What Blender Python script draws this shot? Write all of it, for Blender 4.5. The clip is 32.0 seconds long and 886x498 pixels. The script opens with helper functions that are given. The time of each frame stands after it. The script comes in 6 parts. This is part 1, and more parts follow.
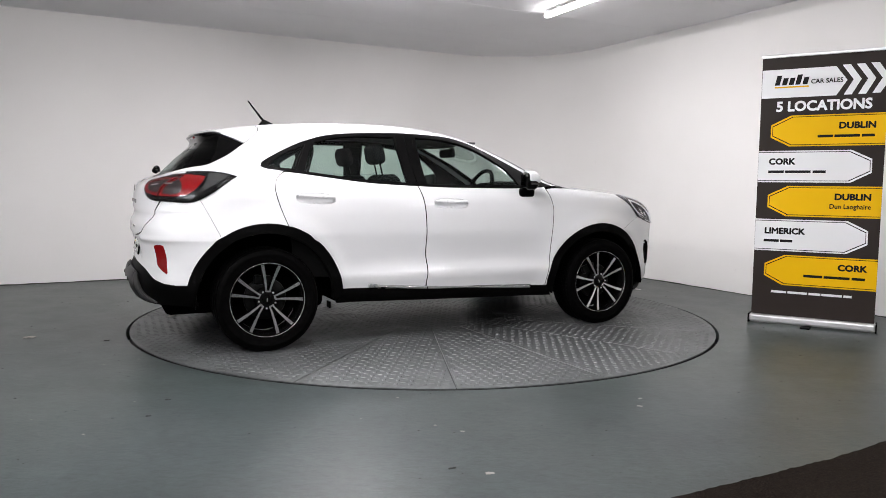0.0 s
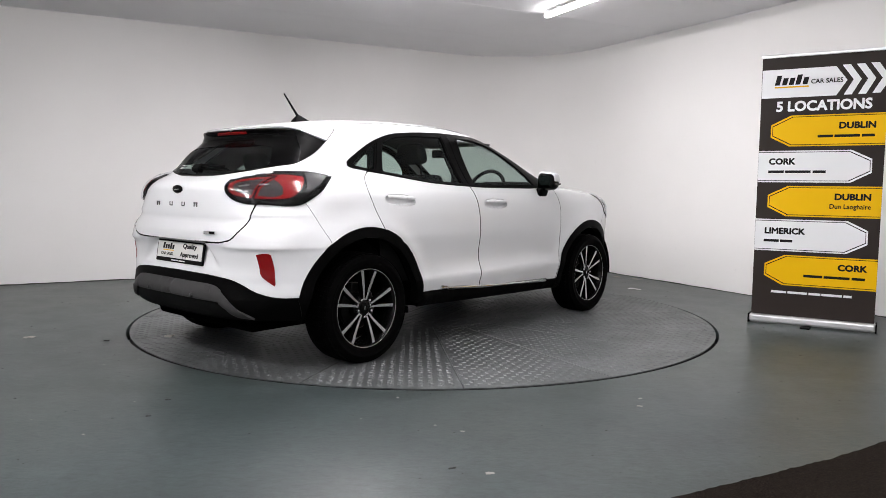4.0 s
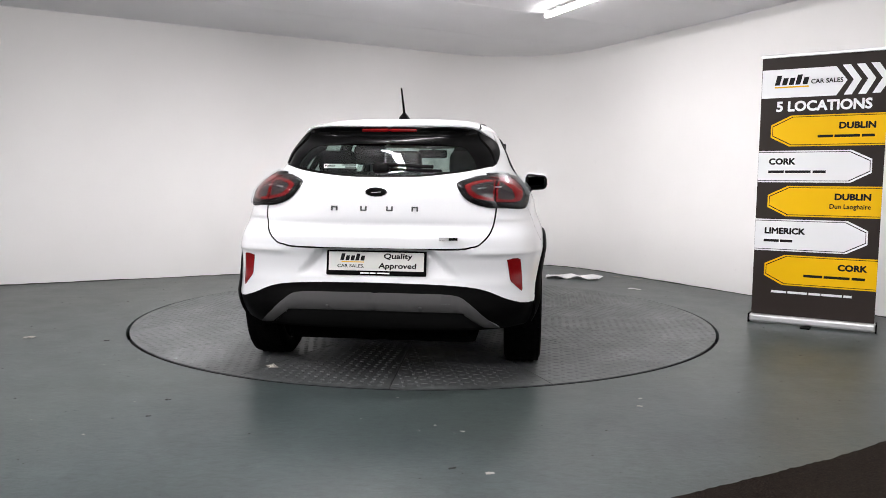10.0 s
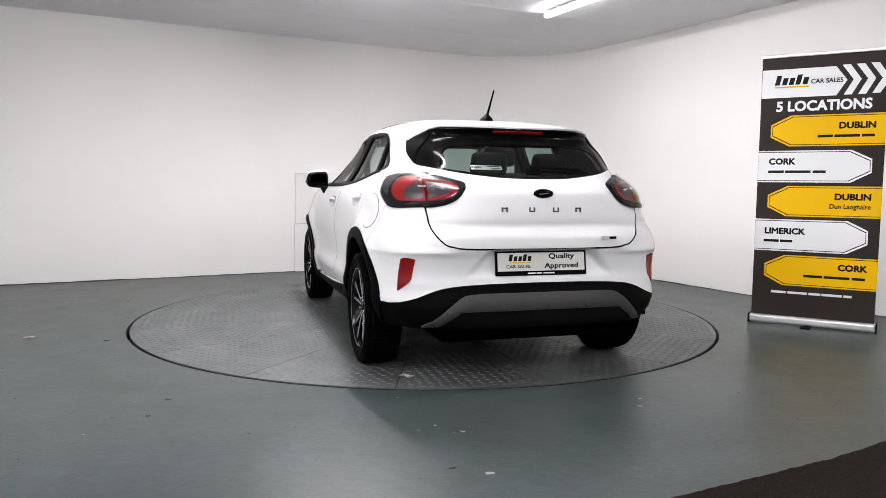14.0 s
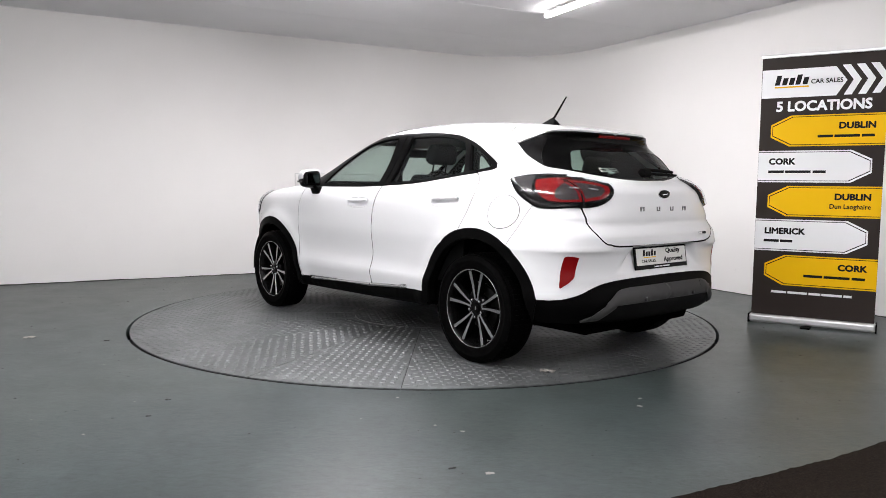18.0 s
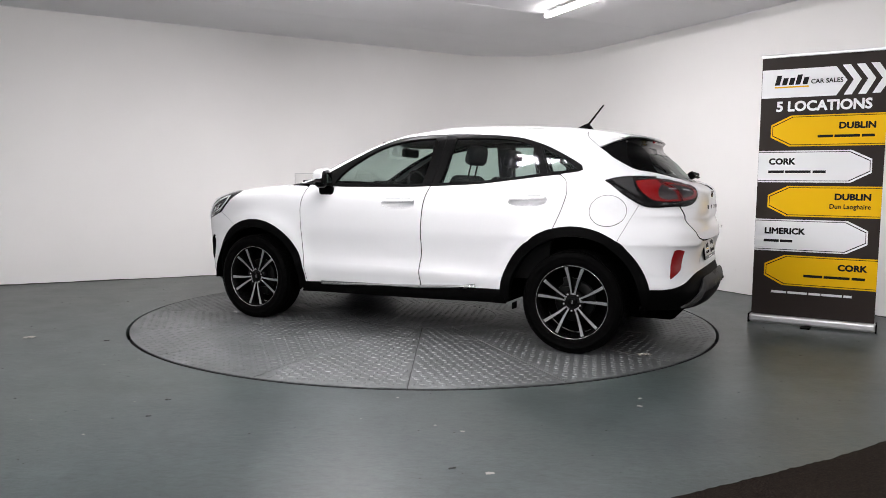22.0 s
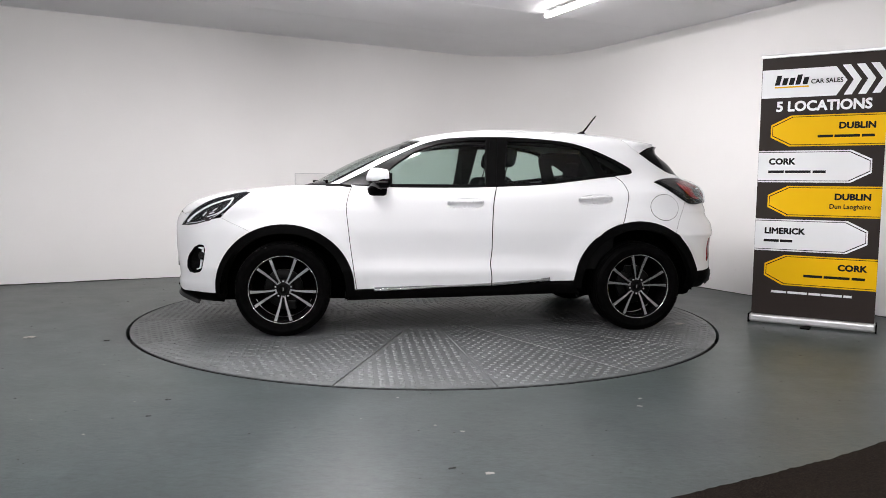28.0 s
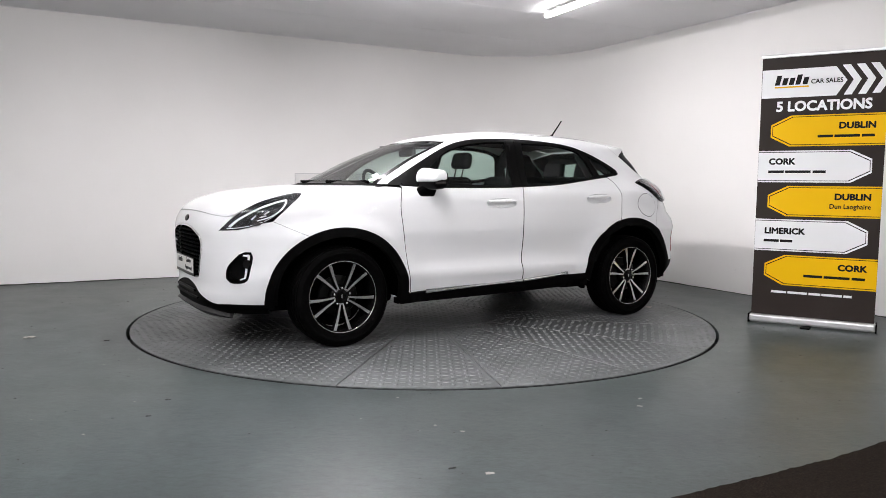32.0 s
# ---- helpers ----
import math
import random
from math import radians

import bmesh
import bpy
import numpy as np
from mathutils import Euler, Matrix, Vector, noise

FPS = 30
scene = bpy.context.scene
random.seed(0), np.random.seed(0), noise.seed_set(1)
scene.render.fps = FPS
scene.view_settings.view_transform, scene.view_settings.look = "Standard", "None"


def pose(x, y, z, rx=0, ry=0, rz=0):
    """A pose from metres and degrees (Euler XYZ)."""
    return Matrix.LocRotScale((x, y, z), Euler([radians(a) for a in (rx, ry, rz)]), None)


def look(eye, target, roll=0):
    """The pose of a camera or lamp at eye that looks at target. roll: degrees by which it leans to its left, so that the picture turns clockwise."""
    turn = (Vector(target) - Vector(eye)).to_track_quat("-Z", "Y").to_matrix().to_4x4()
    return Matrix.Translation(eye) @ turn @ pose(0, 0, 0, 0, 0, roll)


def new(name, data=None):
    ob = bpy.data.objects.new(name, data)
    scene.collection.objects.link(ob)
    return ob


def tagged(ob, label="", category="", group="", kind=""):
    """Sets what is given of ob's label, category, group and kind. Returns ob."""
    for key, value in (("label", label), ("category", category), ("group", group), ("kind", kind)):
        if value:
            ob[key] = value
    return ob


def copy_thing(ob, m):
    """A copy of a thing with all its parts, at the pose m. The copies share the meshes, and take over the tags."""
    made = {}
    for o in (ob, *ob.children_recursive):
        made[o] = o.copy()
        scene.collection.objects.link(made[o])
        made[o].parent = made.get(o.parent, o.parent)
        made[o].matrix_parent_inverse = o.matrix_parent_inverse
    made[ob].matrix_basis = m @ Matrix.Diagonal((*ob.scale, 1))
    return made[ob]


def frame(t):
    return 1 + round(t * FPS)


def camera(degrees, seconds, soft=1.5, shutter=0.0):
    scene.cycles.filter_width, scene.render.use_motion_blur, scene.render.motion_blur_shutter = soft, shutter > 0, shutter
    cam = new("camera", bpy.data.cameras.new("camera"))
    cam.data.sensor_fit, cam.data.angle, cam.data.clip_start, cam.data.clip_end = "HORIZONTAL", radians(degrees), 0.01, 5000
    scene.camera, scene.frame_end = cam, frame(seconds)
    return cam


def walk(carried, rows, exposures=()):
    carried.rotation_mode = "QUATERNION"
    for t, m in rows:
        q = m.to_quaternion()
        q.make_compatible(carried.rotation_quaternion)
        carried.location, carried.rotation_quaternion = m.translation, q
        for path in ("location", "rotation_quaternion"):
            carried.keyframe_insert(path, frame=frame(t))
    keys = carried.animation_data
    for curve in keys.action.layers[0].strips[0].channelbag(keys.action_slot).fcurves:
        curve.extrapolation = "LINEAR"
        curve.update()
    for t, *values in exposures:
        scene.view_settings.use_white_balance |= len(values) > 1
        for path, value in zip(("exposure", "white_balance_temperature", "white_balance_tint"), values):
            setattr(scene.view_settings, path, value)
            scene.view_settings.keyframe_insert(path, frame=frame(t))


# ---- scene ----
from mathutils.geometry import delaunay_2d_cdt

# ---------------------------------------------------------------- camera
SECONDS = 32.0
EYE = Vector((-0.011, -6.067, 1.069))
AIM = EYE + Vector((math.sin(radians(1.422)) * math.cos(radians(4.931)),
                    math.cos(radians(1.422)) * math.cos(radians(4.931)),
                    -math.sin(radians(4.931))))
cam = camera(61.9, SECONDS, soft=0.5)
walk(cam, [(0.0, look(EYE, AIM, 0.606)), (SECONDS, look(EYE, AIM, 0.606))], exposures=[(0.0, 0.29), (3.0, 0.29), (9.0, 0.50), (12.0, 0.54), (14.0, 0.50), (17.0, 0.48), (20.0, 0.38), (24.0, 0.32), (28.0, 0.38), (SECONDS, 0.40)])

# ---------------------------------------------------------------- world and lamps
world = bpy.data.worlds.new("world")
scene.world = world
world.use_nodes = True
world.node_tree.nodes["Background"].inputs["Color"].default_value = (0.9, 0.95, 1.0, 1)
world.node_tree.nodes["Background"].inputs["Strength"].default_value = 0.02

CEIL = 2.806
# the room's two straight walls meet at a right angle that is rounded off
ALONG = Vector((math.cos(radians(26.94)), math.sin(radians(26.94)), 0))     # along the long wall
ACROSS = Vector((ALONG.y, -ALONG.x, 0))                                   # along the other wall, towards the viewer
CORNER = Vector((1.557, 4.516, 0))
TUBE_TURN = radians(-66.3)
TUBES = []   # centre of each tube lamp on the ceiling, all run along ACROSS
# only the first is in view; the others' places are set to balance the light
for r, c in ((0, 0), (0.75, -0.08), (1, 0.72), (1.4, 1.9), (0.05, 1.95), (2, 0.72), (2, 1.9), (2, 2.9)):
    TUBES.append(Vector((1.470, 0.740, 0)) + ACROSS * 2.75 * c - ALONG * 2.9 * r)
GLOW = (33, 235, 115, 112, 165, 250, 130, 125)      # strength of each tube, tuned to balance the brightness of the room

# ---------------------------------------------------------------- materials
def material(name, color, rough=0.5, metal=0.0, **more):
    m = bpy.data.materials.new(name)
    m.use_nodes = True
    b = m.node_tree.nodes["Principled BSDF"]
    b.inputs["Base Color"].default_value = (*color, 1)
    b.inputs["Roughness"].default_value = rough
    b.inputs["Metallic"].default_value = metal
    for k, v in more.items():
        b.inputs[k.replace("_", " ")].default_value = v
    return m


def node(m, kind, **inputs):
    n = m.node_tree.nodes.new(kind)
    for k, v in inputs.items():
        n.inputs[k.replace("_", " ")].default_value = v
    return n


def link(m, a, b):
    m.node_tree.links.new(a, b)


def ramp(m, src, stops):
    r = m.node_tree.nodes.new("ShaderNodeValToRGB")
    e = r.color_ramp.elements
    while len(e) < len(stops):
        e.new(0.5)
    for k, (p, c) in zip(e, stops):
        k.position, k.color = p, (*c, 1) if len(c) == 3 else c
    link(m, src, r.inputs["Fac"])
    return r.outputs["Color"]


def grey(v):
    return (v, v, v)


def noise_of(m, scale, detail=4.0, rough=0.55, coords="Object", stretch=None):
    tc = m.node_tree.nodes.new("ShaderNodeTexCoord")
    n = node(m, "ShaderNodeTexNoise", Scale=scale, Detail=detail, Roughness=rough)
    if stretch:
        mp = m.node_tree.nodes.new("ShaderNodeMapping")
        mp.inputs["Scale"].default_value = stretch
        link(m, tc.outputs[coords], mp.inputs["Vector"])
        link(m, mp.outputs["Vector"], n.inputs["Vector"])
    else:
        link(m, tc.outputs[coords], n.inputs["Vector"])
    return n.outputs["Fac"]


def mixed(m, kind, fac, a, b):
    x = m.node_tree.nodes.new("ShaderNodeMix")
    x.data_type, x.blend_type = "RGBA", kind
    for sock, v in ((x.inputs[0], fac), (x.inputs[6], a), (x.inputs[7], b)):
        if isinstance(v, (int, float)):
            sock.default_value = v
        elif isinstance(v, tuple):
            sock.default_value = (*v, 1)
        else:
            link(m, v, sock)
    return x.outputs[2]


def bumped(m, height, strength, dist=0.002):
    b = node(m, "ShaderNodeBump", Strength=strength, Distance=dist)
    link(m, height, b.inputs["Height"])
    link(m, b.outputs["Normal"], m.node_tree.nodes["Principled BSDF"].inputs["Normal"])


def bsdf(m):
    return m.node_tree.nodes["Principled BSDF"].inputs


def wall_material():
    m = material("wall_paint", (0.80, 0.79, 0.775), 0.55)
    big = ramp(m, noise_of(m, 0.7, 3), [(0.3, (0.83, 0.82, 0.802)), (0.7, (0.875, 0.865, 0.848))])
    dirt = ramp(m, noise_of(m, 9.0, 6, 0.7), [(0.66, grey(1.0)), (0.80, grey(0.90))])
    link(m, mixed(m, "MULTIPLY", 1.0, big, dirt), bsdf(m)["Base Color"])
    bumped(m, noise_of(m, 60, 5), 0.25, 0.002)
    return m


def ceiling_material():
    m = material("ceiling_paint", (0.70, 0.70, 0.71), 0.7)
    link(m, ramp(m, noise_of(m, 0.9, 5), [(0.3, (0.68, 0.675, 0.685)), (0.7, (0.73, 0.725, 0.735))]), bsdf(m)["Base Color"])
    bumped(m, noise_of(m, 40, 4), 0.15, 0.002)
    return m


def floor_material():
    m = material("floor_paint", (0.11, 0.13, 0.13), 0.3)
    big = ramp(m, noise_of(m, 0.6, 5, 0.6), [(0.3, (0.039, 0.0510, 0.0515)), (0.7, (0.048, 0.0612, 0.0597))])
    warm = ramp(m, noise_of(m, 0.35, 2), [(0.45, grey(1.0)), (0.75, (1.04, 0.99, 0.90))])
    fine = ramp(m, noise_of(m, 26, 9, 0.75, stretch=(0.7, 1.3, 1)), [(0.36, grey(0.66)), (0.5, grey(0.97)), (0.68, grey(1.22))])
    patch = ramp(m, noise_of(m, 3.2, 7, 0.62), [(0.35, grey(0.84)), (0.65, grey(1.10))])
    scuff = ramp(m, noise_of(m, 7, 9, 0.72, stretch=(0.25, 3.5, 1)), [(0.66, grey(1.0)), (0.74, grey(1.35))])
    spots = ramp(m, noise_of(m, 34, 3, 0.5), [(0.765, grey(1.0)), (0.80, grey(0.45))])
    streak = ramp(m, noise_of(m, 5, 6, 0.65, stretch=(3, 0.35, 1)), [(0.55, grey(1.0)), (0.85, grey(0.93))])
    c = mixed(m, "MULTIPLY", 1.0, big, warm)
    speck = ramp(m, noise_of(m, 85, 4, 0.7), [(0.30, grey(0.55)), (0.42, grey(1.0)), (0.70, grey(1.0)), (0.80, grey(1.5))])
    for k in (fine, patch, scuff, spots, streak, speck):
        c = mixed(m, "MULTIPLY", 1.0, c, k)
    link(m, c, bsdf(m)["Base Color"])
    link(m, ramp(m, noise_of(m, 3.0, 6, 0.65), [(0.3, grey(0.32)), (0.7, grey(0.38))]), bsdf(m)["Roughness"])
    bumped(m, noise_of(m, 48, 7, 0.7), 0.30, 0.003)
    bsdf(m)["Specular IOR Level"].default_value = 0.28
    return m


def plate_material(name, base, rough, metal):
    m = material(name, base, 0.35, metal)
    c = ramp(m, noise_of(m, 1.4, 6, 0.65), [(0.3, tuple(0.72 * v for v in base)), (0.7, tuple(1.2 * v for v in base))])
    d = ramp(m, noise_of(m, 30, 6, 0.7), [(0.4, grey(0.82)), (0.62, grey(1.0))])
    link(m, mixed(m, "MULTIPLY", 1.0, c, d), bsdf(m)["Base Color"])
    link(m, ramp(m, noise_of(m, 4, 5, 0.7), [(0.3, grey(rough)), (0.7, grey(rough + 0.16))]), bsdf(m)["Roughness"])
    bsdf(m)["Specular IOR Level"].default_value = 0.22
    return m


def carpet_material():
    m = material("brown_mat", (0.05, 0.035, 0.025), 0.95)
    link(m, ramp(m, noise_of(m, 160, 3, 0.7), [(0.35, (0.004, 0.003, 0.0025)), (0.6, (0.016, 0.0115, 0.0085)), (0.8, (0.05, 0.04, 0.032))]), bsdf(m)["Base Color"])
    bumped(m, noise_of(m, 170, 3, 0.7), 0.9, 0.006)
    bsdf(m)["Specular IOR Level"].default_value = 0.05
    return m


def plastic(name, v, rough):
    m = material(name, grey(v), rough)
    bumped(m, noise_of(m, 420, 2), 0.18, 0.0006)
    bsdf(m)["Specular IOR Level"].default_value = 0.025
    return m


def thin_glass(name, tint, strength, edge=0.75):
    """A tinted pane: straight through, with the gloss of glass on it."""
    m = bpy.data.materials.new(name)
    m.use_nodes = True
    nt = m.node_tree
    nt.nodes.remove(nt.nodes["Principled BSDF"])
    tr = nt.nodes.new("ShaderNodeBsdfTransparent")
    tr.inputs["Color"].default_value = (*tint, 1)
    gl = nt.nodes.new("ShaderNodeBsdfGlossy")
    gl.inputs["Roughness"].default_value = 0.015
    lw = nt.nodes.new("ShaderNodeLayerWeight")
    pw = nt.nodes.new("ShaderNodeMath")
    pw.operation = "POWER"
    pw.inputs[1].default_value = 4.0
    nt.links.new(lw.outputs["Facing"], pw.inputs[0])
    fr = nt.nodes.new("ShaderNodeMath")
    fr.operation = "MULTIPLY_ADD"
    fr.inputs[1].default_value, fr.inputs[2].default_value = edge, strength
    nt.links.new(pw.outputs[0], fr.inputs[0])
    mx = nt.nodes.new("ShaderNodeMixShader")
    nt.links.new(fr.outputs[0], mx.inputs[0])
    nt.links.new(tr.outputs["BSDF"], mx.inputs[1])
    nt.links.new(gl.outputs["BSDF"], mx.inputs[2])
    nt.links.new(mx.outputs["Shader"], nt.nodes["Material Output"].inputs["Surface"])
    return m


def tyre_material():
    m = material("tyre_rubber", grey(0.012), 0.55)
    link(m, ramp(m, noise_of(m, 30, 5), [(0.3, grey(0.0015)), (0.7, grey(0.003))]), bsdf(m)["Base Color"])
    bumped(m, noise_of(m, 90, 3), 0.2, 0.001)
    bsdf(m)["Specular IOR Level"].default_value = 0.012
    return m


M_WALL, M_CEIL, M_FLOOR, M_CARPET = wall_material(), ceiling_material(), floor_material(), carpet_material()
M_PLATE = plate_material("chequer_plate", (0.135, 0.143, 0.145), 0.36, 0.55)
M_TREAD = plate_material("worn_tread", (0.165, 0.174, 0.176), 0.48, 0.25)
M_RING = material("dark_gap", grey(0.006), 0.8)
M_WHITE = material("white_paint", (0.77, 0.78, 0.79), 0.4, Specular_IOR_Level=0.3, Coat_Weight=0.7, Coat_Roughness=0.012, Coat_IOR=1.42)
M_GAP_SHADE = material("gap_shade_black", grey(0.004), 0.8, Specular_IOR_Level=0.05)
M_BLACK = plastic("black_plastic", 0.0022, 0.5)
M_GLOSSBLACK = material("gloss_black", grey(0.002), 0.12, Specular_IOR_Level=0.07)
M_DARK = material("dark_liner", grey(0.002), 0.9, Specular_IOR_Level=0.0)
M_SATIN = plastic("satin_black_trim", 0.004, 0.35)
M_GREYPL = plastic("grey_plastic", 0.05, 0.38)
M_TYRE = tyre_material()
M_RIM = material("gloss_black_rim", grey(0.003), 0.2, Specular_IOR_Level=0.15)
M_ALU = material("machined_aluminium", (0.62, 0.62, 0.63), 0.26, 1.0)
M_STEEL = material("brake_steel", (0.006, 0.006, 0.0058), 0.42, 0.8)
M_EMBLEM = material("dark_chrome", (0.16, 0.16, 0.165), 0.25, 0.9)
M_CHROME = material("chrome", (0.85, 0.85, 0.86), 0.06, 1.0)
M_STRIP = material("polished_strip", (0.74, 0.74, 0.75), 0.10, 1.0)
M_MIRROR = material("mirror_glass", (0.035, 0.037, 0.039), 0.01, 1.0)
M_SIDEGLASS = thin_glass("side_glass", (0.68, 0.79, 0.745), 0.045, 0.40)
M_SCREEN = thin_glass("windscreen_glass", (0.80, 0.88, 0.85), 0.15)
M_REARGLASS = thin_glass("rear_glass", (0.40, 0.50, 0.465), 0.045, 0.40)
M_LENS = thin_glass("clear_lens", (0.95, 0.96, 0.97), 0.025, 0.22)
M_RED = material("red_lens", (0.19, 0.004, 0.005), 0.15, Coat_Weight=0.35, Specular_IOR_Level=0.25)
M_DEEPRED = material("dark_red_lens", (0.16, 0.004, 0.005), 0.15, Coat_Weight=0.35, Specular_IOR_Level=0.25)
M_LAMPGREY = material("lamp_reflector", (0.040, 0.034, 0.035), 0.25, 0.3)
M_LAMPDARK = material("lamp_housing", grey(0.004), 0.22, Specular_IOR_Level=0.12)
M_DRL = material("light_guide", (0.80, 0.82, 0.84), 0.2)
M_LAMPMID = material("lamp_bowl", (0.012, 0.013, 0.015), 0.2, 0.2)
M_FABRIC = material("dark_seat_cloth", (0.012, 0.0125, 0.0135), 0.9, Specular_IOR_Level=0.1)
bumped(M_FABRIC, noise_of(M_FABRIC, 300, 2), 0.4, 0.001)
M_TRIM = plastic("interior_trim", 0.008, 0.6)
M_LINING = material("grey_headlining", (0.10, 0.10, 0.098), 0.95)
M_INK = material("black_ink", grey(0.006), 0.5, Specular_IOR_Level=0.15)
M_PRINT_WHITE = material("white_print", (0.80, 0.81, 0.82), 0.45)
M_PRINT_DARK = material("dark_brown_print", (0.027, 0.0205, 0.018), 0.5, Specular_IOR_Level=0.15)
M_PRINT_YELLOW = material("yellow_print", (0.80, 0.47, 0.002), 0.5, Specular_IOR_Level=0.12)
M_PLATEWHITE = material("plate_white", (0.68, 0.68, 0.65), 0.35)
M_ALUFRAME = material("satin_aluminium", (0.72, 0.72, 0.73), 0.35, 0.7)
M_PAPER = material("crumpled_paper", (0.75, 0.75, 0.74), 0.7)
M_BITS = material("pale_grit", (0.36, 0.34, 0.31), 0.8)
M_GRIT = material("dark_grit", (0.03, 0.028, 0.026), 0.8)
def tube_glow(strength):
    return material("tube_glow", (1, 1, 1), 0.4, Emission_Color=(1, 0.962, 0.985, 1), Emission_Strength=strength)


M_WALL_FAR = material("grey_wall_paint", (0.56, 0.555, 0.55), 0.7)
link(M_WALL_FAR, ramp(M_WALL_FAR, noise_of(M_WALL_FAR, 1.2, 5), [(0.3, grey(0.52)), (0.7, grey(0.60))]), bsdf(M_WALL_FAR)["Base Color"])
M_LAMPBODY = material("white_lamp_body", (0.78, 0.78, 0.78), 0.4)

# ---------------------------------------------------------------- mesh helpers
def mesh_ob(name, verts, faces, mat, parent=None, label="", smooth=False):
    me = bpy.data.meshes.new(name)
    me.from_pydata([tuple(v) for v in verts], [], faces)
    me.update()
    if mat:
        me.materials.append(mat)
    if smooth:
        me.polygons.foreach_set("use_smooth", [True] * len(me.polygons))
    ob = new(name, me)
    if parent:
        ob.parent = parent
    if label:
        tagged(ob, label)
    return ob


def part(name, bm, mat, parent, label="", smooth=False):
    me = bpy.data.meshes.new(name)
    bm.to_mesh(me)
    bm.free()
    if mat:
        me.materials.append(mat)
    if smooth:
        me.polygons.foreach_set("use_smooth", [True] * len(me.polygons))
    ob = new(name, me)
    if parent:
        ob.parent = parent
    if label:
        tagged(ob, label)
    return ob


def pchip(xs, ys):
    """A monotone smooth curve through the points, as a function."""
    xs, ys = np.asarray(xs, float), np.asarray(ys, float)
    h = np.diff(xs)
    dl = np.diff(ys) / h
    m = np.zeros(len(xs))
    for i in range(1, len(xs) - 1):
        if dl[i - 1] * dl[i] > 0:
            w1, w2 = 2 * h[i] + h[i - 1], h[i] + 2 * h[i - 1]
            m[i] = (w1 + w2) / (w1 / dl[i - 1] + w2 / dl[i])
    m[0], m[-1] = dl[0], dl[-1]

    def f(x):
        x = np.clip(np.asarray(x, float), xs[0], xs[-1])
        i = np.clip(np.searchsorted(xs, x, side="right") - 1, 0, len(h) - 1)
        t = (x - xs[i]) / h[i]
        return ((1 + 2 * t) * (1 - t) ** 2 * ys[i] + t * (1 - t) ** 2 * h[i] * m[i]
                + t * t * (3 - 2 * t) * ys[i + 1] + t * t * (t - 1) * h[i] * m[i + 1])
    return f

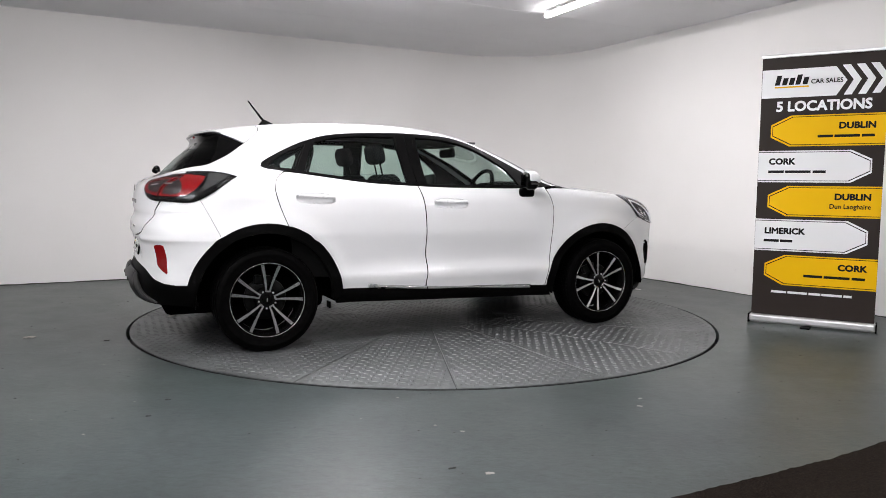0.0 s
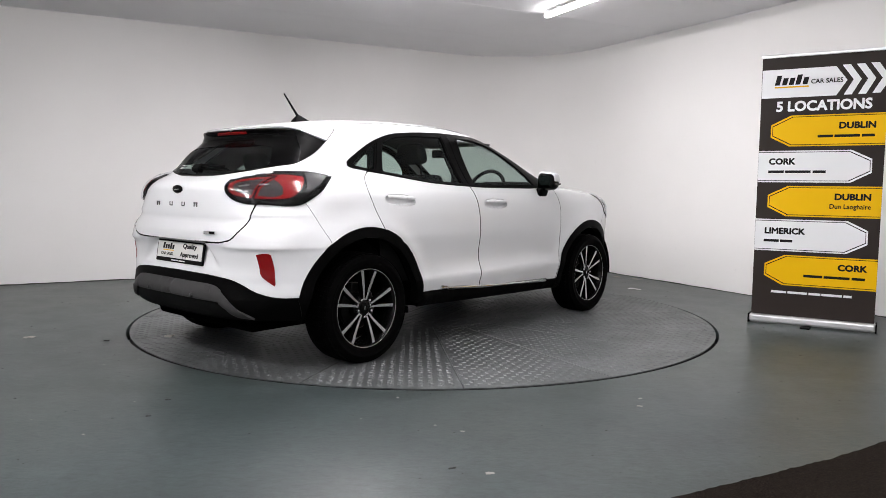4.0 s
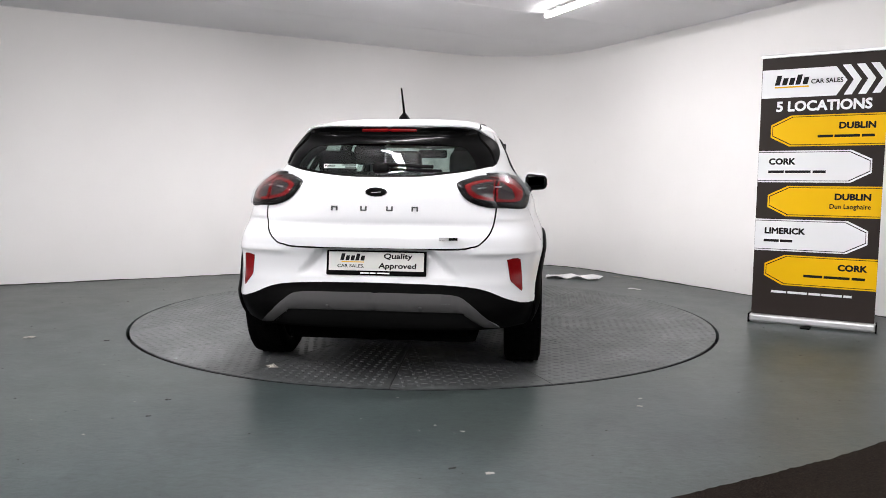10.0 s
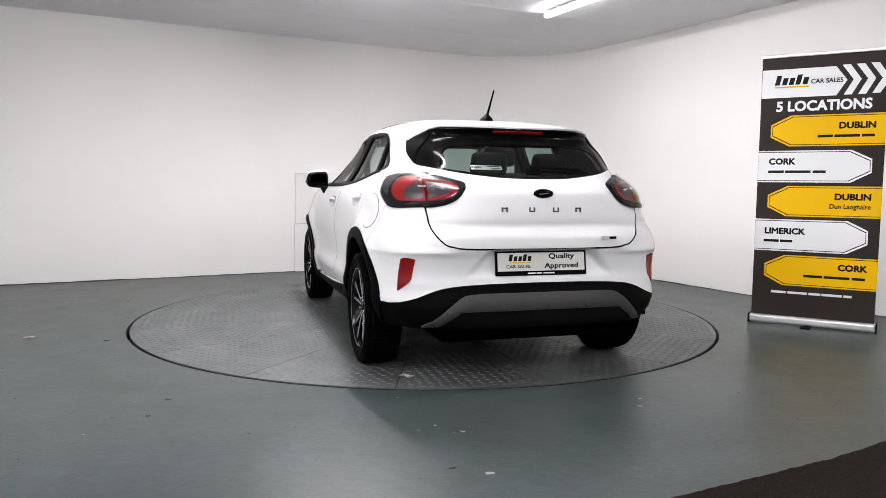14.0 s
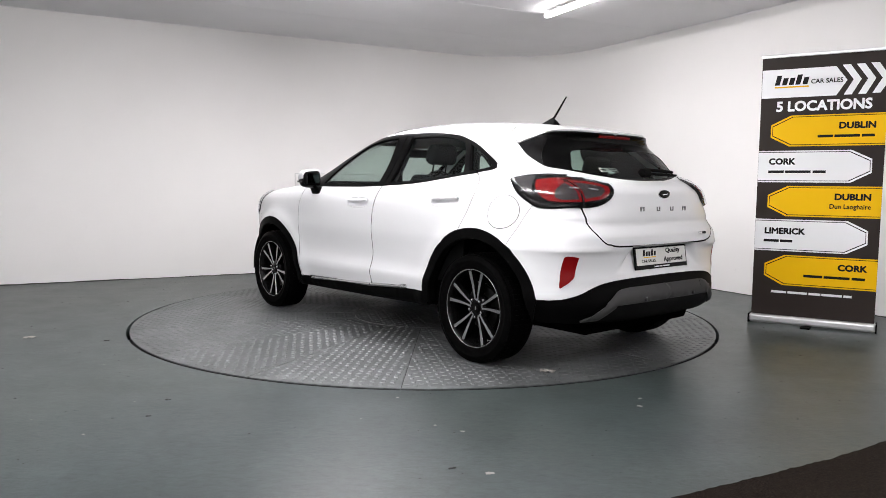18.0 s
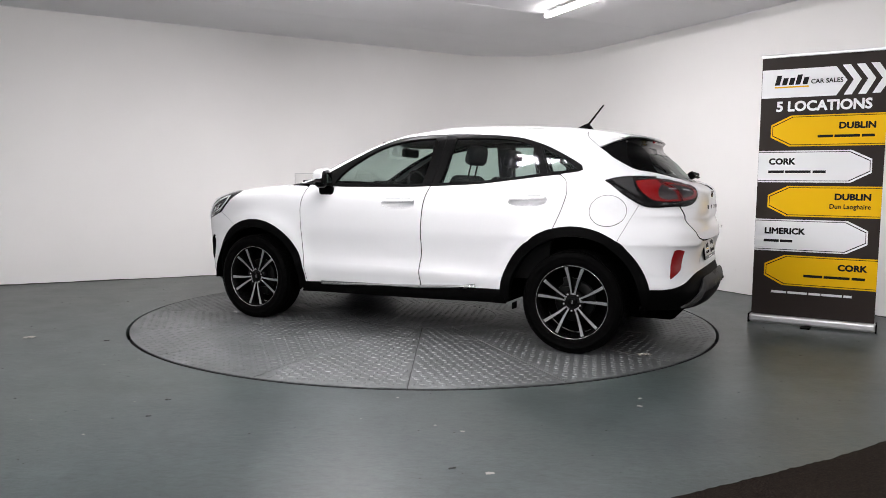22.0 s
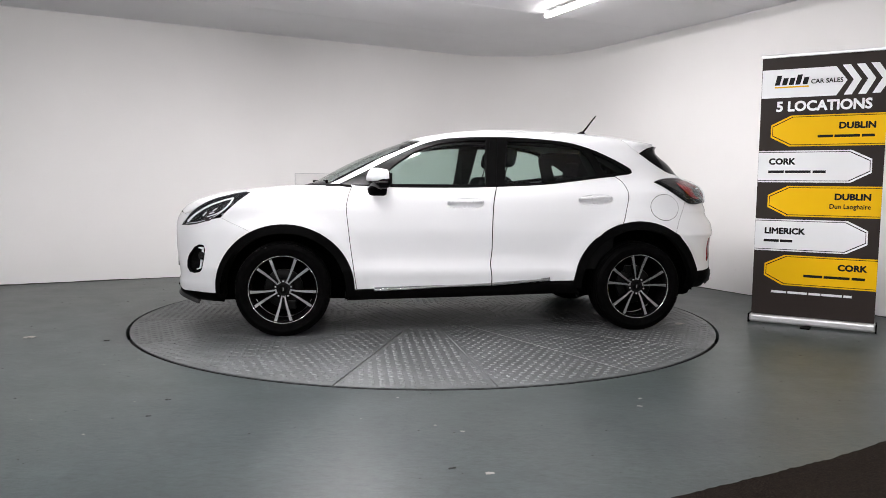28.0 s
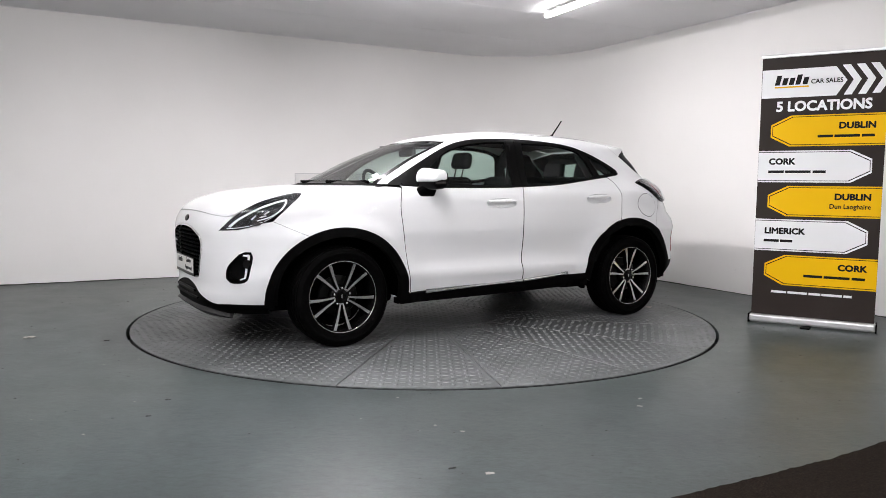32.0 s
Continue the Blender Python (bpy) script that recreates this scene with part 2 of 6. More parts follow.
# ---------------------------------------------------------------- the room
def room():
    # floor sheet with the round opening of the turntable's pit
    ring = [(2.286 * math.cos(2 * math.pi * i / 160), 2.286 * math.sin(2 * math.pi * i / 160)) for i in range(160)]
    vs, fs = [], []
    for i, (x, y) in enumerate(ring):
        k = 16 / max(abs(x), abs(y))
        vs += [(x, y, 0), (x * k, y * k, 0), (x, y, -0.12)]
    for i in range(160):
        j = (i + 1) % 160
        fs += [(3 * i, 3 * i + 1, 3 * j + 1, 3 * j), (3 * i + 2, 3 * i, 3 * j, 3 * j + 2)]
    fl = mesh_ob("floor", vs, fs, M_FLOOR)
    tagged(fl, "grey-green painted concrete floor with scuffs", kind="structure")
    pit = mesh_ob("floor_pit", [(x * 1.02, y * 1.02, -0.12) for x, y in ring], [tuple(range(160))], M_RING)
    tagged(pit, "dark pit below the turntable", kind="structure")
    # plan of the curved wall
    r = 1.356
    a, b = CORNER - ALONG * r, CORNER + ACROSS * r
    mid = a + ACROSS * r
    plan = [a - ALONG * 9.0, a - ALONG * 4.0]
    for i in range(41):
        t = math.pi / 2 * i / 40
        plan.append(mid - ACROSS * r * math.cos(t) + ALONG * r * math.sin(t))
    plan += [b + ACROSS * 4.0, b + ACROSS * 11.6]
    n = len(plan)
    verts = []
    for k, p in enumerate(plan):
        q, s = plan[max(0, k - 1)], plan[min(n - 1, k + 1)]
        d = (s - q).normalized()
        out = Vector((-d.y, d.x, 0)) * 0.15
        lo, hi = Vector((0, 0, -0.004)), Vector((0, 0, CEIL + 0.1))
        verts += [p + lo, p + hi, p + out + hi, p + out + lo]
    faces = []
    for k in range(n - 1):
        i, j = 4 * k, 4 * k + 4
        faces += [(i, j, j + 1, i + 1), (i + 1, j + 1, j + 2, i + 2), (i + 2, j + 2, j + 3, i + 3)]
    w = mesh_ob("wall_curved", verts, faces, M_WALL)
    for k, f in enumerate(w.data.polygons):
        f.use_smooth = k % 3 == 0
    tagged(w, "white painted wall with a rounded corner", kind="structure")
    # dark joint between floor and wall, uneven sealant line under the ceiling
    for nm, z0, z1, off, mat, lab in (("trim_floor", 0.0005, 0.010, 0.004, M_GRIT, "dark dirty joint at the foot of the wall"), ("trim_ceiling", CEIL - 0.009, CEIL - 0.001, 0.004, M_LAMPBODY, "uneven painted joint under the ceiling")):
        vs, fs = [], []
        rnd = random.Random(5)
        pl = []
        for k in range(n - 1):
            m_ = max(1, int((plan[k + 1] - plan[k]).length / 0.12))
            pl += [plan[k].lerp(plan[k + 1], q / m_) for q in range(m_)]
        for k, p in enumerate(pl):
            d = (pl[min(k + 1, len(pl) - 1)] - pl[max(k - 1, 0)]).normalized()
            inn = Vector((d.y, -d.x, 0)) * off
            a_, b_ = (z0, z1 * rnd.uniform(0.5, 1.15)) if z0 < 1 else (z0 + rnd.uniform(-0.006, 0.004), z1)
            vs += [(p.x, p.y, b_), (p.x + inn.x, p.y + inn.y, b_ if z0 < 1 else a_), (p.x + inn.x, p.y + inn.y, a_), (p.x, p.y, a_)]
        for k in range(len(pl) - 1):
            i, j = 4 * k, 4 * k + 4
            fs += [(i, i + 1, j + 1, j), (i + 1, i + 2, j + 2, j + 1), (i + 2, i + 3, j + 3, j + 2)]
        tagged(mesh_ob(nm, vs, fs, mat), lab, kind="structure")
    # walls that close the room behind the viewer
    p0, p1 = plan[0], plan[-1]
    p2 = p0 + ACROSS * ((p1 - CORNER).dot(ACROSS))
    for nm, u, v in (("wall_back", p1, p2), ("wall_side", p2, p0)):
        d = (v - u).normalized()
        o = Vector((-d.y, d.x, 0)) * 0.15
        vs = [u, v, v + o, u + o]
        vs = [x + Vector((0, 0, -0.004)) for x in vs] + [x + Vector((0, 0, CEIL + 0.1)) for x in vs]
        w = mesh_ob(nm, vs, [(0, 1, 5, 4), (1, 2, 6, 5), (2, 3, 7, 6), (3, 0, 4, 7), (4, 5, 6, 7)], M_WALL_FAR)
        tagged(w, "plain grey painted wall", kind="structure")
    # ceiling, with its taped joints as part of the one mesh
    vs = [(-16, -16, CEIL), (16, -16, CEIL), (16, 16, CEIL), (-16, 16, CEIL), (-16, -16, CEIL + 0.1), (16, -16, CEIL + 0.1), (16, 16, CEIL + 0.1), (-16, 16, CEIL + 0.1)]
    fs = [(0, 3, 2, 1), (4, 5, 6, 7), (0, 1, 5, 4), (1, 2, 6, 5), (2, 3, 7, 6), (3, 0, 4, 7)]
    for off in (-2.10, -0.87, 0.36, 1.59, 2.82):
        o = ACROSS * off
        e, f, s = o - ALONG * 9, o + ALONG * 3.42, ACROSS * 0.006
        k = len(vs)
        for q in (e - s, f - s, f + s, e + s):
            vs.append((q.x, q.y, CEIL))
        for q in (e - s * 0.4, f - s * 0.4, f + s * 0.4, e + s * 0.4):
            vs.append((q.x, q.y, CEIL - 0.0022))
        fs += [(k + 7, k + 6, k + 5, k + 4), (k, k + 4, k + 5, k + 1), (k + 2, k + 6, k + 7, k + 3)]
    ce = mesh_ob("ceiling", vs, fs, M_CEIL)
    tagged(ce, "flat painted board ceiling with raised joints", kind="structure")
    # two flush access boards on the long wall
    ang = math.atan2(ALONG.y, ALONG.x)
    for z0, z1, ds in ((0.004, 0.580, 0.0), (0.592, 1.190, 0.012)):
        bm = bmesh.new()
        wd = 1.05
        r_ = bmesh.ops.create_cube(bm, size=1)
        bmesh.ops.scale(bm, vec=(wd, 0.008, z1 - z0), verts=r_["verts"])
        bmesh.ops.bevel(bm, geom=list(bm.edges), offset=0.002, segments=1, affect="EDGES")
        o = part("access_board", bm, M_WALL, None)
        p = CORNER + ALONG * (-3.53 + ds + wd / 2) + ACROSS * 0.005
        o.matrix_basis = Matrix.Translation((p.x, p.y, (z0 + z1) / 2)) @ Matrix.Rotation(ang, 4, "Z")
        bm = bmesh.new()
        box_ = bmesh.ops.create_cube(bm, size=1)
        bmesh.ops.scale(bm, vec=(wd + 0.010, 0.004, z1 - z0 + 0.010), verts=box_["verts"])
        bmesh.ops.translate(bm, vec=(0, 0.003, 0.002), verts=box_["verts"])
        part("joint", bm, M_WALL_FAR, o, "thin grey joint round the board")
        tagged(o, "flush white painted access board on the wall", "wall board", "access boards")
    # brown mat edge in front of the floor paint
    pts = [(1.94, -3.07), (1.60, -3.27), (1.39, -3.37), (1.13, -3.50), (0.87, -3.62), (0.50, -3.84), (0.1, -4.15)]
    edge = []
    for i in range(len(pts) - 1):
        for k in range(10):
            t = k / 10
            edge.append((pts[i][0] + (pts[i + 1][0] - pts[i][0]) * t, pts[i][1] + (pts[i + 1][1] - pts[i][1]) * t + 0.006 * math.sin(7.3 * (i * 10 + k)) * math.sin(1.7 * k + i)))
    edge = [(3.2, -2.35), (2.5, -2.76)] + edge + [pts[-1]]
    n = len(edge)
    vs = [(x, y, 0.010) for x, y in edge] + [(x, y, 0.0005) for x, y in edge] + [(x + 1.25, y - 2.05, 0.010) for x, y in edge]
    fs = [(i, i + 1, n + i + 1, n + i) for i in range(n - 1)] + [(2 * n + i, 2 * n + i + 1, i + 1, i) for i in range(n - 1)]
    m = mesh_ob("floor_mat", vs, fs, M_CARPET)
    tagged(m, "dark brown coarse entrance mat with a worn edge", "mat")


room()


def tube_lamp(centre, glow):
    ang = TUBE_TURN
    lamp = tagged(new("tube_lamp"), "white ceiling batten with a glowing tube", "ceiling lamp", "ceiling tube lamps")
    lamp.matrix_basis = Matrix.Translation(centre + Vector((0, 0, CEIL))) @ Matrix.Rotation(ang, 4, "Z")
    # diffuser: half-round trough
    prof = [(-0.027, -0.040), (-0.029, -0.050), (-0.026, -0.062), (-0.015, -0.071), (0.0, -0.074), (0.015, -0.071), (0.026, -0.062), (0.029, -0.050), (0.027, -0.040)]
    L = 0.74
    vs, fs = [], []
    for x, k in ((-L, 0.55), (-L + 0.02, 0.9), (-L + 0.05, 1.0), (L - 0.05, 1.0), (L - 0.02, 0.9), (L, 0.55)):
        vs += [(x, y * k, -0.056 + (z + 0.056) * k) for y, z in prof]
    n = len(prof)
    for i in range(5):
        for j in range(n - 1):
            fs.append((i * n + j, i * n + j + 1, (i + 1) * n + j + 1, (i + 1) * n + j))
    fs += [tuple(range(n)), tuple(range(5 * n, 6 * n))[::-1]]
    mesh_ob("diffuser", vs, fs, glow, lamp, "glowing white diffuser", True)
    bm = bmesh.new()
    r_ = bmesh.ops.create_cube(bm, size=1)
    bmesh.ops.scale(bm, vec=(2 * L - 0.03, 0.060, 0.022), verts=r_["verts"])
    bmesh.ops.bevel(bm, geom=list(bm.edges), offset=0.006, segments=2, affect="EDGES")
    o = part("housing", bm, M_LAMPBODY, lamp)
    o.location = (0, 0, -0.030)
    for x in (-0.48, 0.48):
        bm = bmesh.new()
        r_ = bmesh.ops.create_cube(bm, size=1)
        bmesh.ops.scale(bm, vec=(0.04, 0.075, 0.020), verts=r_["verts"])
        o = part("bracket", bm, M_ALUFRAME, lamp)
        o.location = (x, 0, -0.010)


for k, c in enumerate(TUBES):
    tube_lamp(c, tube_glow(GLOW[k]))

# ---------------------------------------------------------------- the car's skin
# Level curves at height z: the nose x, the tail x, the half width and the roundness of the two ends.
XF = pchip([0.16, 0.21, 0.27, 0.33, 0.40, 0.50, 0.62, 0.74, 0.80, 0.86, 0.90, 0.94, 0.97, 1.00, 1.03, 1.05, 1.07, 1.14, 1.25, 1.34, 1.41, 1.447, 1.476, 1.496, 1.51, 1.518],
           [1.95, 2.03, 2.10, 2.10, 2.085, 2.095, 2.105, 2.105, 2.095, 2.06, 2.02, 1.95, 1.86, 1.735, 1.50, 1.30, 1.14, 1.00, 0.79, 0.58, 0.38, 0.24, 0.07, -0.10, -0.28, -0.44])
XR = pchip([0.16, 0.21, 0.26, 0.31, 0.36, 0.41, 0.46, 0.53, 0.60, 0.68, 0.74, 0.785, 0.868, 0.892, 0.96, 1.02, 1.06, 1.09, 1.115, 1.15, 1.25, 1.35, 1.375, 1.39, 1.40, 1.43, 1.46, 1.482, 1.496, 1.508, 1.518],
           [-1.75, -1.88, -1.98, -2.03, -2.06, -2.07, -2.06, -2.03, -2.02, -2.03, -2.048, -2.047, -2.016, -2.026, -2.022, -2.015, -1.985, -1.93, -1.87, -1.83, -1.73, -1.63, -1.64, -1.66, -1.65, -1.50, -1.32, -1.12, -0.93, -0.70, -0.46])
HW = pchip([0.16, 0.22, 0.30, 0.36, 0.43, 0.455, 0.48, 0.55, 0.63, 0.75, 0.85, 0.95, 1.02, 1.06, 1.12, 1.20, 1.30, 1.38, 1.42, 1.45, 1.475, 1.49, 1.505, 1.518],
           [0.69, 0.785, 0.822, 0.834, 0.8455, 0.8465, 0.841, 0.8315, 0.833, 0.842, 0.838, 0.822, 0.795, 0.768, 0.727, 0.680, 0.632, 0.592, 0.566, 0.535, 0.488, 0.42, 0.28, 0.02])
NF = pchip([0.16, 0.5, 0.8, 0.95, 1.05, 1.10, 1.3, 1.42, 1.518], [3.6, 4.3, 4.4, 5.4, 5.8, 4.4, 3.6, 3.0, 2.4])
NR = pchip([0.16, 0.3, 0.5, 0.7, 0.85, 1.0, 1.10, 1.2, 1.3, 1.40, 1.45, 1.518], [4.0, 8.0, 11.5, 11.5, 8.2, 6.0, 5.4, 5.2, 5.2, 4.8, 3.8, 2.4])
XM = pchip([0.16, 1.0, 1.3, 1.518], [0.0, 0.0, -0.25, -0.45])


def swell(x, z):
    """The wings' swelling over the wheels and the hollow of the doors."""
    f = 0.046 * np.exp(-((x - 1.30) / 0.42) ** 2 - ((z - 0.64) / 0.22) ** 2)
    r = 0.036 * np.exp(-((x + 1.38) / 0.42) ** 2 - ((z - 0.64) / 0.22) ** 2)
    e = 0.024 * np.exp(-((x - 0.15) / 0.40) ** 2 - ((z - 1.40) / 0.08) ** 2)
    d = np.exp(-((x - 0.05) / 0.64) ** 4) * (0.005 * np.exp(-((z - 0.44) / 0.04) ** 2) - 0.008 * np.exp(-((z - 0.565) / 0.08) ** 2))
    c = 0.046 * np.exp(-((x + 1.56) / 0.30) ** 2 - ((z - 1.04) / 0.11) ** 2)
    g = 0.038 * np.exp(-((x + 1.50) / 0.34) ** 2 - ((z - 1.29) / 0.12) ** 2)
    # flare of the panels towards the wheel arches
    a = 0.0
    for cx, cz, rx, rz in (FA, RA):
        q = (np.sqrt(((x - cx) / rx) ** 2 + ((z - cz) / rz) ** 2) - 1) * 0.48
        a = a + 0.021 * np.exp(-(np.maximum(q, 0) / 0.070) ** 2)
    return f + r + d + c + e + g + a


CROWN = pchip([0.16, 0.30, 0.45, 0.56, 0.80, 1.00, 1.08, 1.16, 1.24, 1.518], [0.12, 0.16, 0.155, 0.105, 0.125, 0.19, 0.16, 0.08, 0.0, 0.0])


def crown(x, y, z):
    """How far the tail's corners are drawn forwards, for a point of the plain outline."""
    a = XM(z) - XR(z)
    return CROWN(z) * np.clip(np.abs(y) / 0.8, 0, 1.2) ** 3 * np.clip((XM(z) - x) / a, 0, 1) ** 8


def skin(psi, z):
    """The point of the skin at the bearing psi (0 nose, pi tail, left positive) and the height z."""
    psi, z = np.asarray(psi, float), np.asarray(z, float)
    s, p = np.sign(psi), np.abs(psi)
    front = p < math.pi / 2
    n = np.where(front, NF(z), NR(z))
    a = np.where(front, XF(z) - XM(z), XM(z) - XR(z))
    w = HW(z)
    c, q = np.abs(np.cos(p)), np.abs(np.sin(p))
    r = ((c / a) ** n + (q / w) ** n) ** (-1 / n)
    x = XM(z) + r * np.cos(p)
    y = r * q
    x0 = x
    y = y + swell(x, z) * np.clip(y / w, 0, 1) ** 3
    x = np.where(front, x, x + crown(x0, y, z))
    # hollow for the number plate in the rear bumper, ridge over the reflectors
    e = np.clip((0.325 + 0.9 * (0.725 - z) - y) / 0.07, 0, 1)
    hollow = np.where((z > 0.57) & (z < 0.7315), 0.058 * np.clip((z - 0.575) / 0.15, 0, 1), 0.0) * e * e * (3 - 2 * e)
    ridge = 0.010 * np.exp(-((z - 0.712) / 0.016) ** 2) * np.clip((y - 0.46) / 0.08, 0, 1)
    x = np.where(p > 2.2, x + hollow - ridge, x)
    return np.stack([x, s * y, z + 0 * x], -1)


def bearing_side(x, z):
    """The bearing of the skin's point at x, z on the left flank."""
    front = x > XM(z)
    n = np.where(front, NF(z), NR(z))
    a = np.where(front, XF(z) - XM(z), XM(z) - XR(z))
    x0 = x
    for _ in range(8):
        k = np.clip(np.abs((x0 - XM(z)) / a), 0, 0.9999)
        y = HW(z) * (1 - k ** n) ** (1 / n)
        x0 = np.where(front, x, x - 0.8 * crown(x0, y, z) - 0.2 * (x - x0))
    k = np.clip(np.abs((x0 - XM(z)) / a), 0, 0.9999)
    y = HW(z) * (1 - k ** n) ** (1 / n)
    return np.arctan2(y, x0 - XM(z))


def bearing_end(y, z, front):
    """The bearing of the skin's point at y, z on the nose or the tail; y is signed."""
    n = NF(z) if front else NR(z)
    a = (XF(z) - XM(z)) if front else (XM(z) - XR(z))
    k = np.clip(np.abs(y / HW(z)), 0, 0.9999)
    x = a * (1 - k ** n) ** (1 / n)
    return np.arctan2(y, x if front else -x)


def theta(t):
    """The turntable's heading in degrees."""
    return float(pchip([0, 3, 6, 9, 11, 14, 17, 20, 23, 26, 28, 30, 32],
                       [23.8, 41.4, 59.05, 76.5, 88.06, 105.55, 123.0, 140.5, 158.0, 175.45, 187.04, 198.6, 210.0])(t))


def car_pose(t):
    a = radians(theta(t))
    o = Matrix.Rotation(a, 3, "Z") @ Vector((-0.192, -0.03, 0.0))
    return pose(o.x, o.y, 0.004, 0, 0, theta(t))


def top_z(x, y, low=0.62):
    """The height of the skin above x, y."""
    x, y = np.asarray(x, float), np.abs(np.asarray(y, float))
    lo, hi = np.full(x.shape, low), np.full(x.shape, 1.5179)
    for _ in range(34):
        z = (lo + hi) / 2
        front = x > XM(z)
        n = np.where(front, NF(z), NR(z))
        a = np.where(front, XF(z) - XM(z), XM(z) - XR(z))
        w = HW(z)
        yy = np.clip(y - swell(x, z) * np.clip(y / w, 0, 1) ** 3, 0, None)
        ok = (np.abs((x - XM(z)) / a)) ** n + (yy / w) ** n < 1
        lo, hi = np.where(ok, z, lo), np.where(ok, hi, z)
    return lo


# arc length round the car as a function of the bearing, and back
_PS = np.linspace(0, math.pi, 2001)
_R = ((np.abs(np.cos(_PS)) / 2.07) ** 4.5 + (np.sin(_PS) / 0.87) ** 4.5) ** (-1 / 4.5)
_XY = np.stack([_R * np.cos(_PS), _R * np.sin(_PS)], -1)
_ARC = np.concatenate([[0], np.cumsum(np.hypot(*np.diff(_XY, axis=0).T))])
HALF = _ARC[-1]


def arc(psi):
    return np.sign(psi) * np.interp(np.abs(psi), _PS, _ARC)


def unarc(u):
    return np.sign(u) * np.interp(np.abs(u), _ARC, _PS)


def smooth(pts, step=0.02):
    """A smooth curve through the points (Catmull-Rom), sampled evenly."""
    pts = np.asarray(pts, float)
    if len(pts) < 3:
        n = max(1, int(np.hypot(*(pts[1] - pts[0])) / step))
        return [tuple(pts[0] + (pts[1] - pts[0]) * i / n) for i in range(n + 1)]
    ext = np.vstack([2 * pts[0] - pts[1], pts, 2 * pts[-1] - pts[-2]])
    out = []
    for i in range(1, len(ext) - 2):
        a, b, c, d = ext[i - 1:i + 3]
        n = max(1, int(np.hypot(*(c - b)) / step))
        for k in range(n):
            t = k / n
            out.append(tuple(0.5 * (2 * b + (c - a) * t + (2 * a - 5 * b + 4 * c - d) * t * t + (3 * b - a - 3 * c + d) * t ** 3)))
    return out + [tuple(pts[-1])]


def S(*pts):
    """A curve on the left flank through points x, z, as bearings and heights."""
    return [(float(bearing_side(x, z)), z) for x, z in smooth(pts)]


def R(*pts):
    """The same on the tail, through points y, z."""
    return [(float(bearing_end(y, z, False)), z) for y, z in smooth(pts)]


def F(*pts):
    """The same on the nose."""
    return [(float(bearing_end(y, z, True)), z) for y, z in smooth(pts)]


def arch(cx, cz, rx, rz, a0, a1):
    """Part of a wheel arch on the left flank, degrees from the front up and over."""
    n = 40
    pts = [(cx + rx * math.cos(radians(a0 + (a1 - a0) * i / n)), cz + rz * math.sin(radians(a0 + (a1 - a0) * i / n))) for i in range(n + 1)]
    return [(float(bearing_side(x, z)), z) for x, z in pts]


def flip(loop):
    return [(-p, z) for p, z in reversed(loop)]


def inset(poly, d):
    """The closed outline, moved inwards by d."""
    p = np.asarray(poly)
    area = 0.5 * np.sum(p[:, 0] * np.roll(p[:, 1], -1) - np.roll(p[:, 0], -1) * p[:, 1])
    e = np.roll(p, -1, 0) - p
    e /= np.maximum(np.hypot(e[:, 0], e[:, 1]), 1e-9)[:, None]
    nrm = np.stack([-e[:, 1], e[:, 0]], -1) * np.sign(area)
    m = nrm + np.roll(nrm, 1, 0)
    m /= np.maximum((m ** 2).sum(1) / 2, 0.6)[:, None]
    return p + m * d


def within(q, poly):
    """Which points q lie inside the outline."""
    a, b = np.asarray(poly), np.roll(np.asarray(poly), -1, 0)
    x, y = q[:, 0:1], q[:, 1:2]
    cross = ((a[:, 1] > y) != (b[:, 1] > y)) & (x < (b[:, 0] - a[:, 0]) * (y - a[:, 1]) / np.where(b[:, 1] == a[:, 1], 1e-9, b[:, 1] - a[:, 1]) + a[:, 0])
    return cross.sum(1) % 2 == 1


def fill(outer, holes, step):
    """Triangles that fill a flat outline with holes."""
    loops = [np.asarray(outer)] + [np.asarray(h) for h in holes]
    co, ed = [], []
    for lp in loops:
        keep = [i for i in range(len(lp)) if np.hypot(*(lp[i] - lp[i - 1])) > 5e-4]
        k0 = len(co)
        co += [tuple(lp[i]) for i in keep]
        ed += [(k0 + i, k0 + (i + 1) % len(keep)) for i in range(len(keep))]
    allp = np.asarray(co)
    lo, hi = allp.min(0), allp.max(0)
    gx, gy = np.meshgrid(np.arange(lo[0] + step * 0.5, hi[0], step), np.arange(lo[1] + step * 0.5, hi[1], step))
    gx[1::2] += step / 2
    g = np.stack([gx.ravel(), gy.ravel()], -1)
    g = g[within(g, loops[0])]
    for h in loops[1:]:
        g = g[~within(g, h)]
    if len(g):
        far = np.array([np.min((allp[:, 0] - q[0]) ** 2 + (allp[:, 1] - q[1]) ** 2) for q in g]) > (0.45 * step) ** 2
        co += [tuple(q) for q in g[far]]
    vs, _, fs, *_ = delaunay_2d_cdt([Vector(c) for c in co], ed, [], 0, 1e-5)
    vs = np.array([tuple(v) for v in vs])
    mid = np.array([vs[list(f)].mean(0) for f in fs])
    ok = within(mid, loops[0])
    for h in loops[1:]:
        ok &= ~within(mid, h)
    return vs, [tuple(f) for f, k in zip(fs, ok) if k]


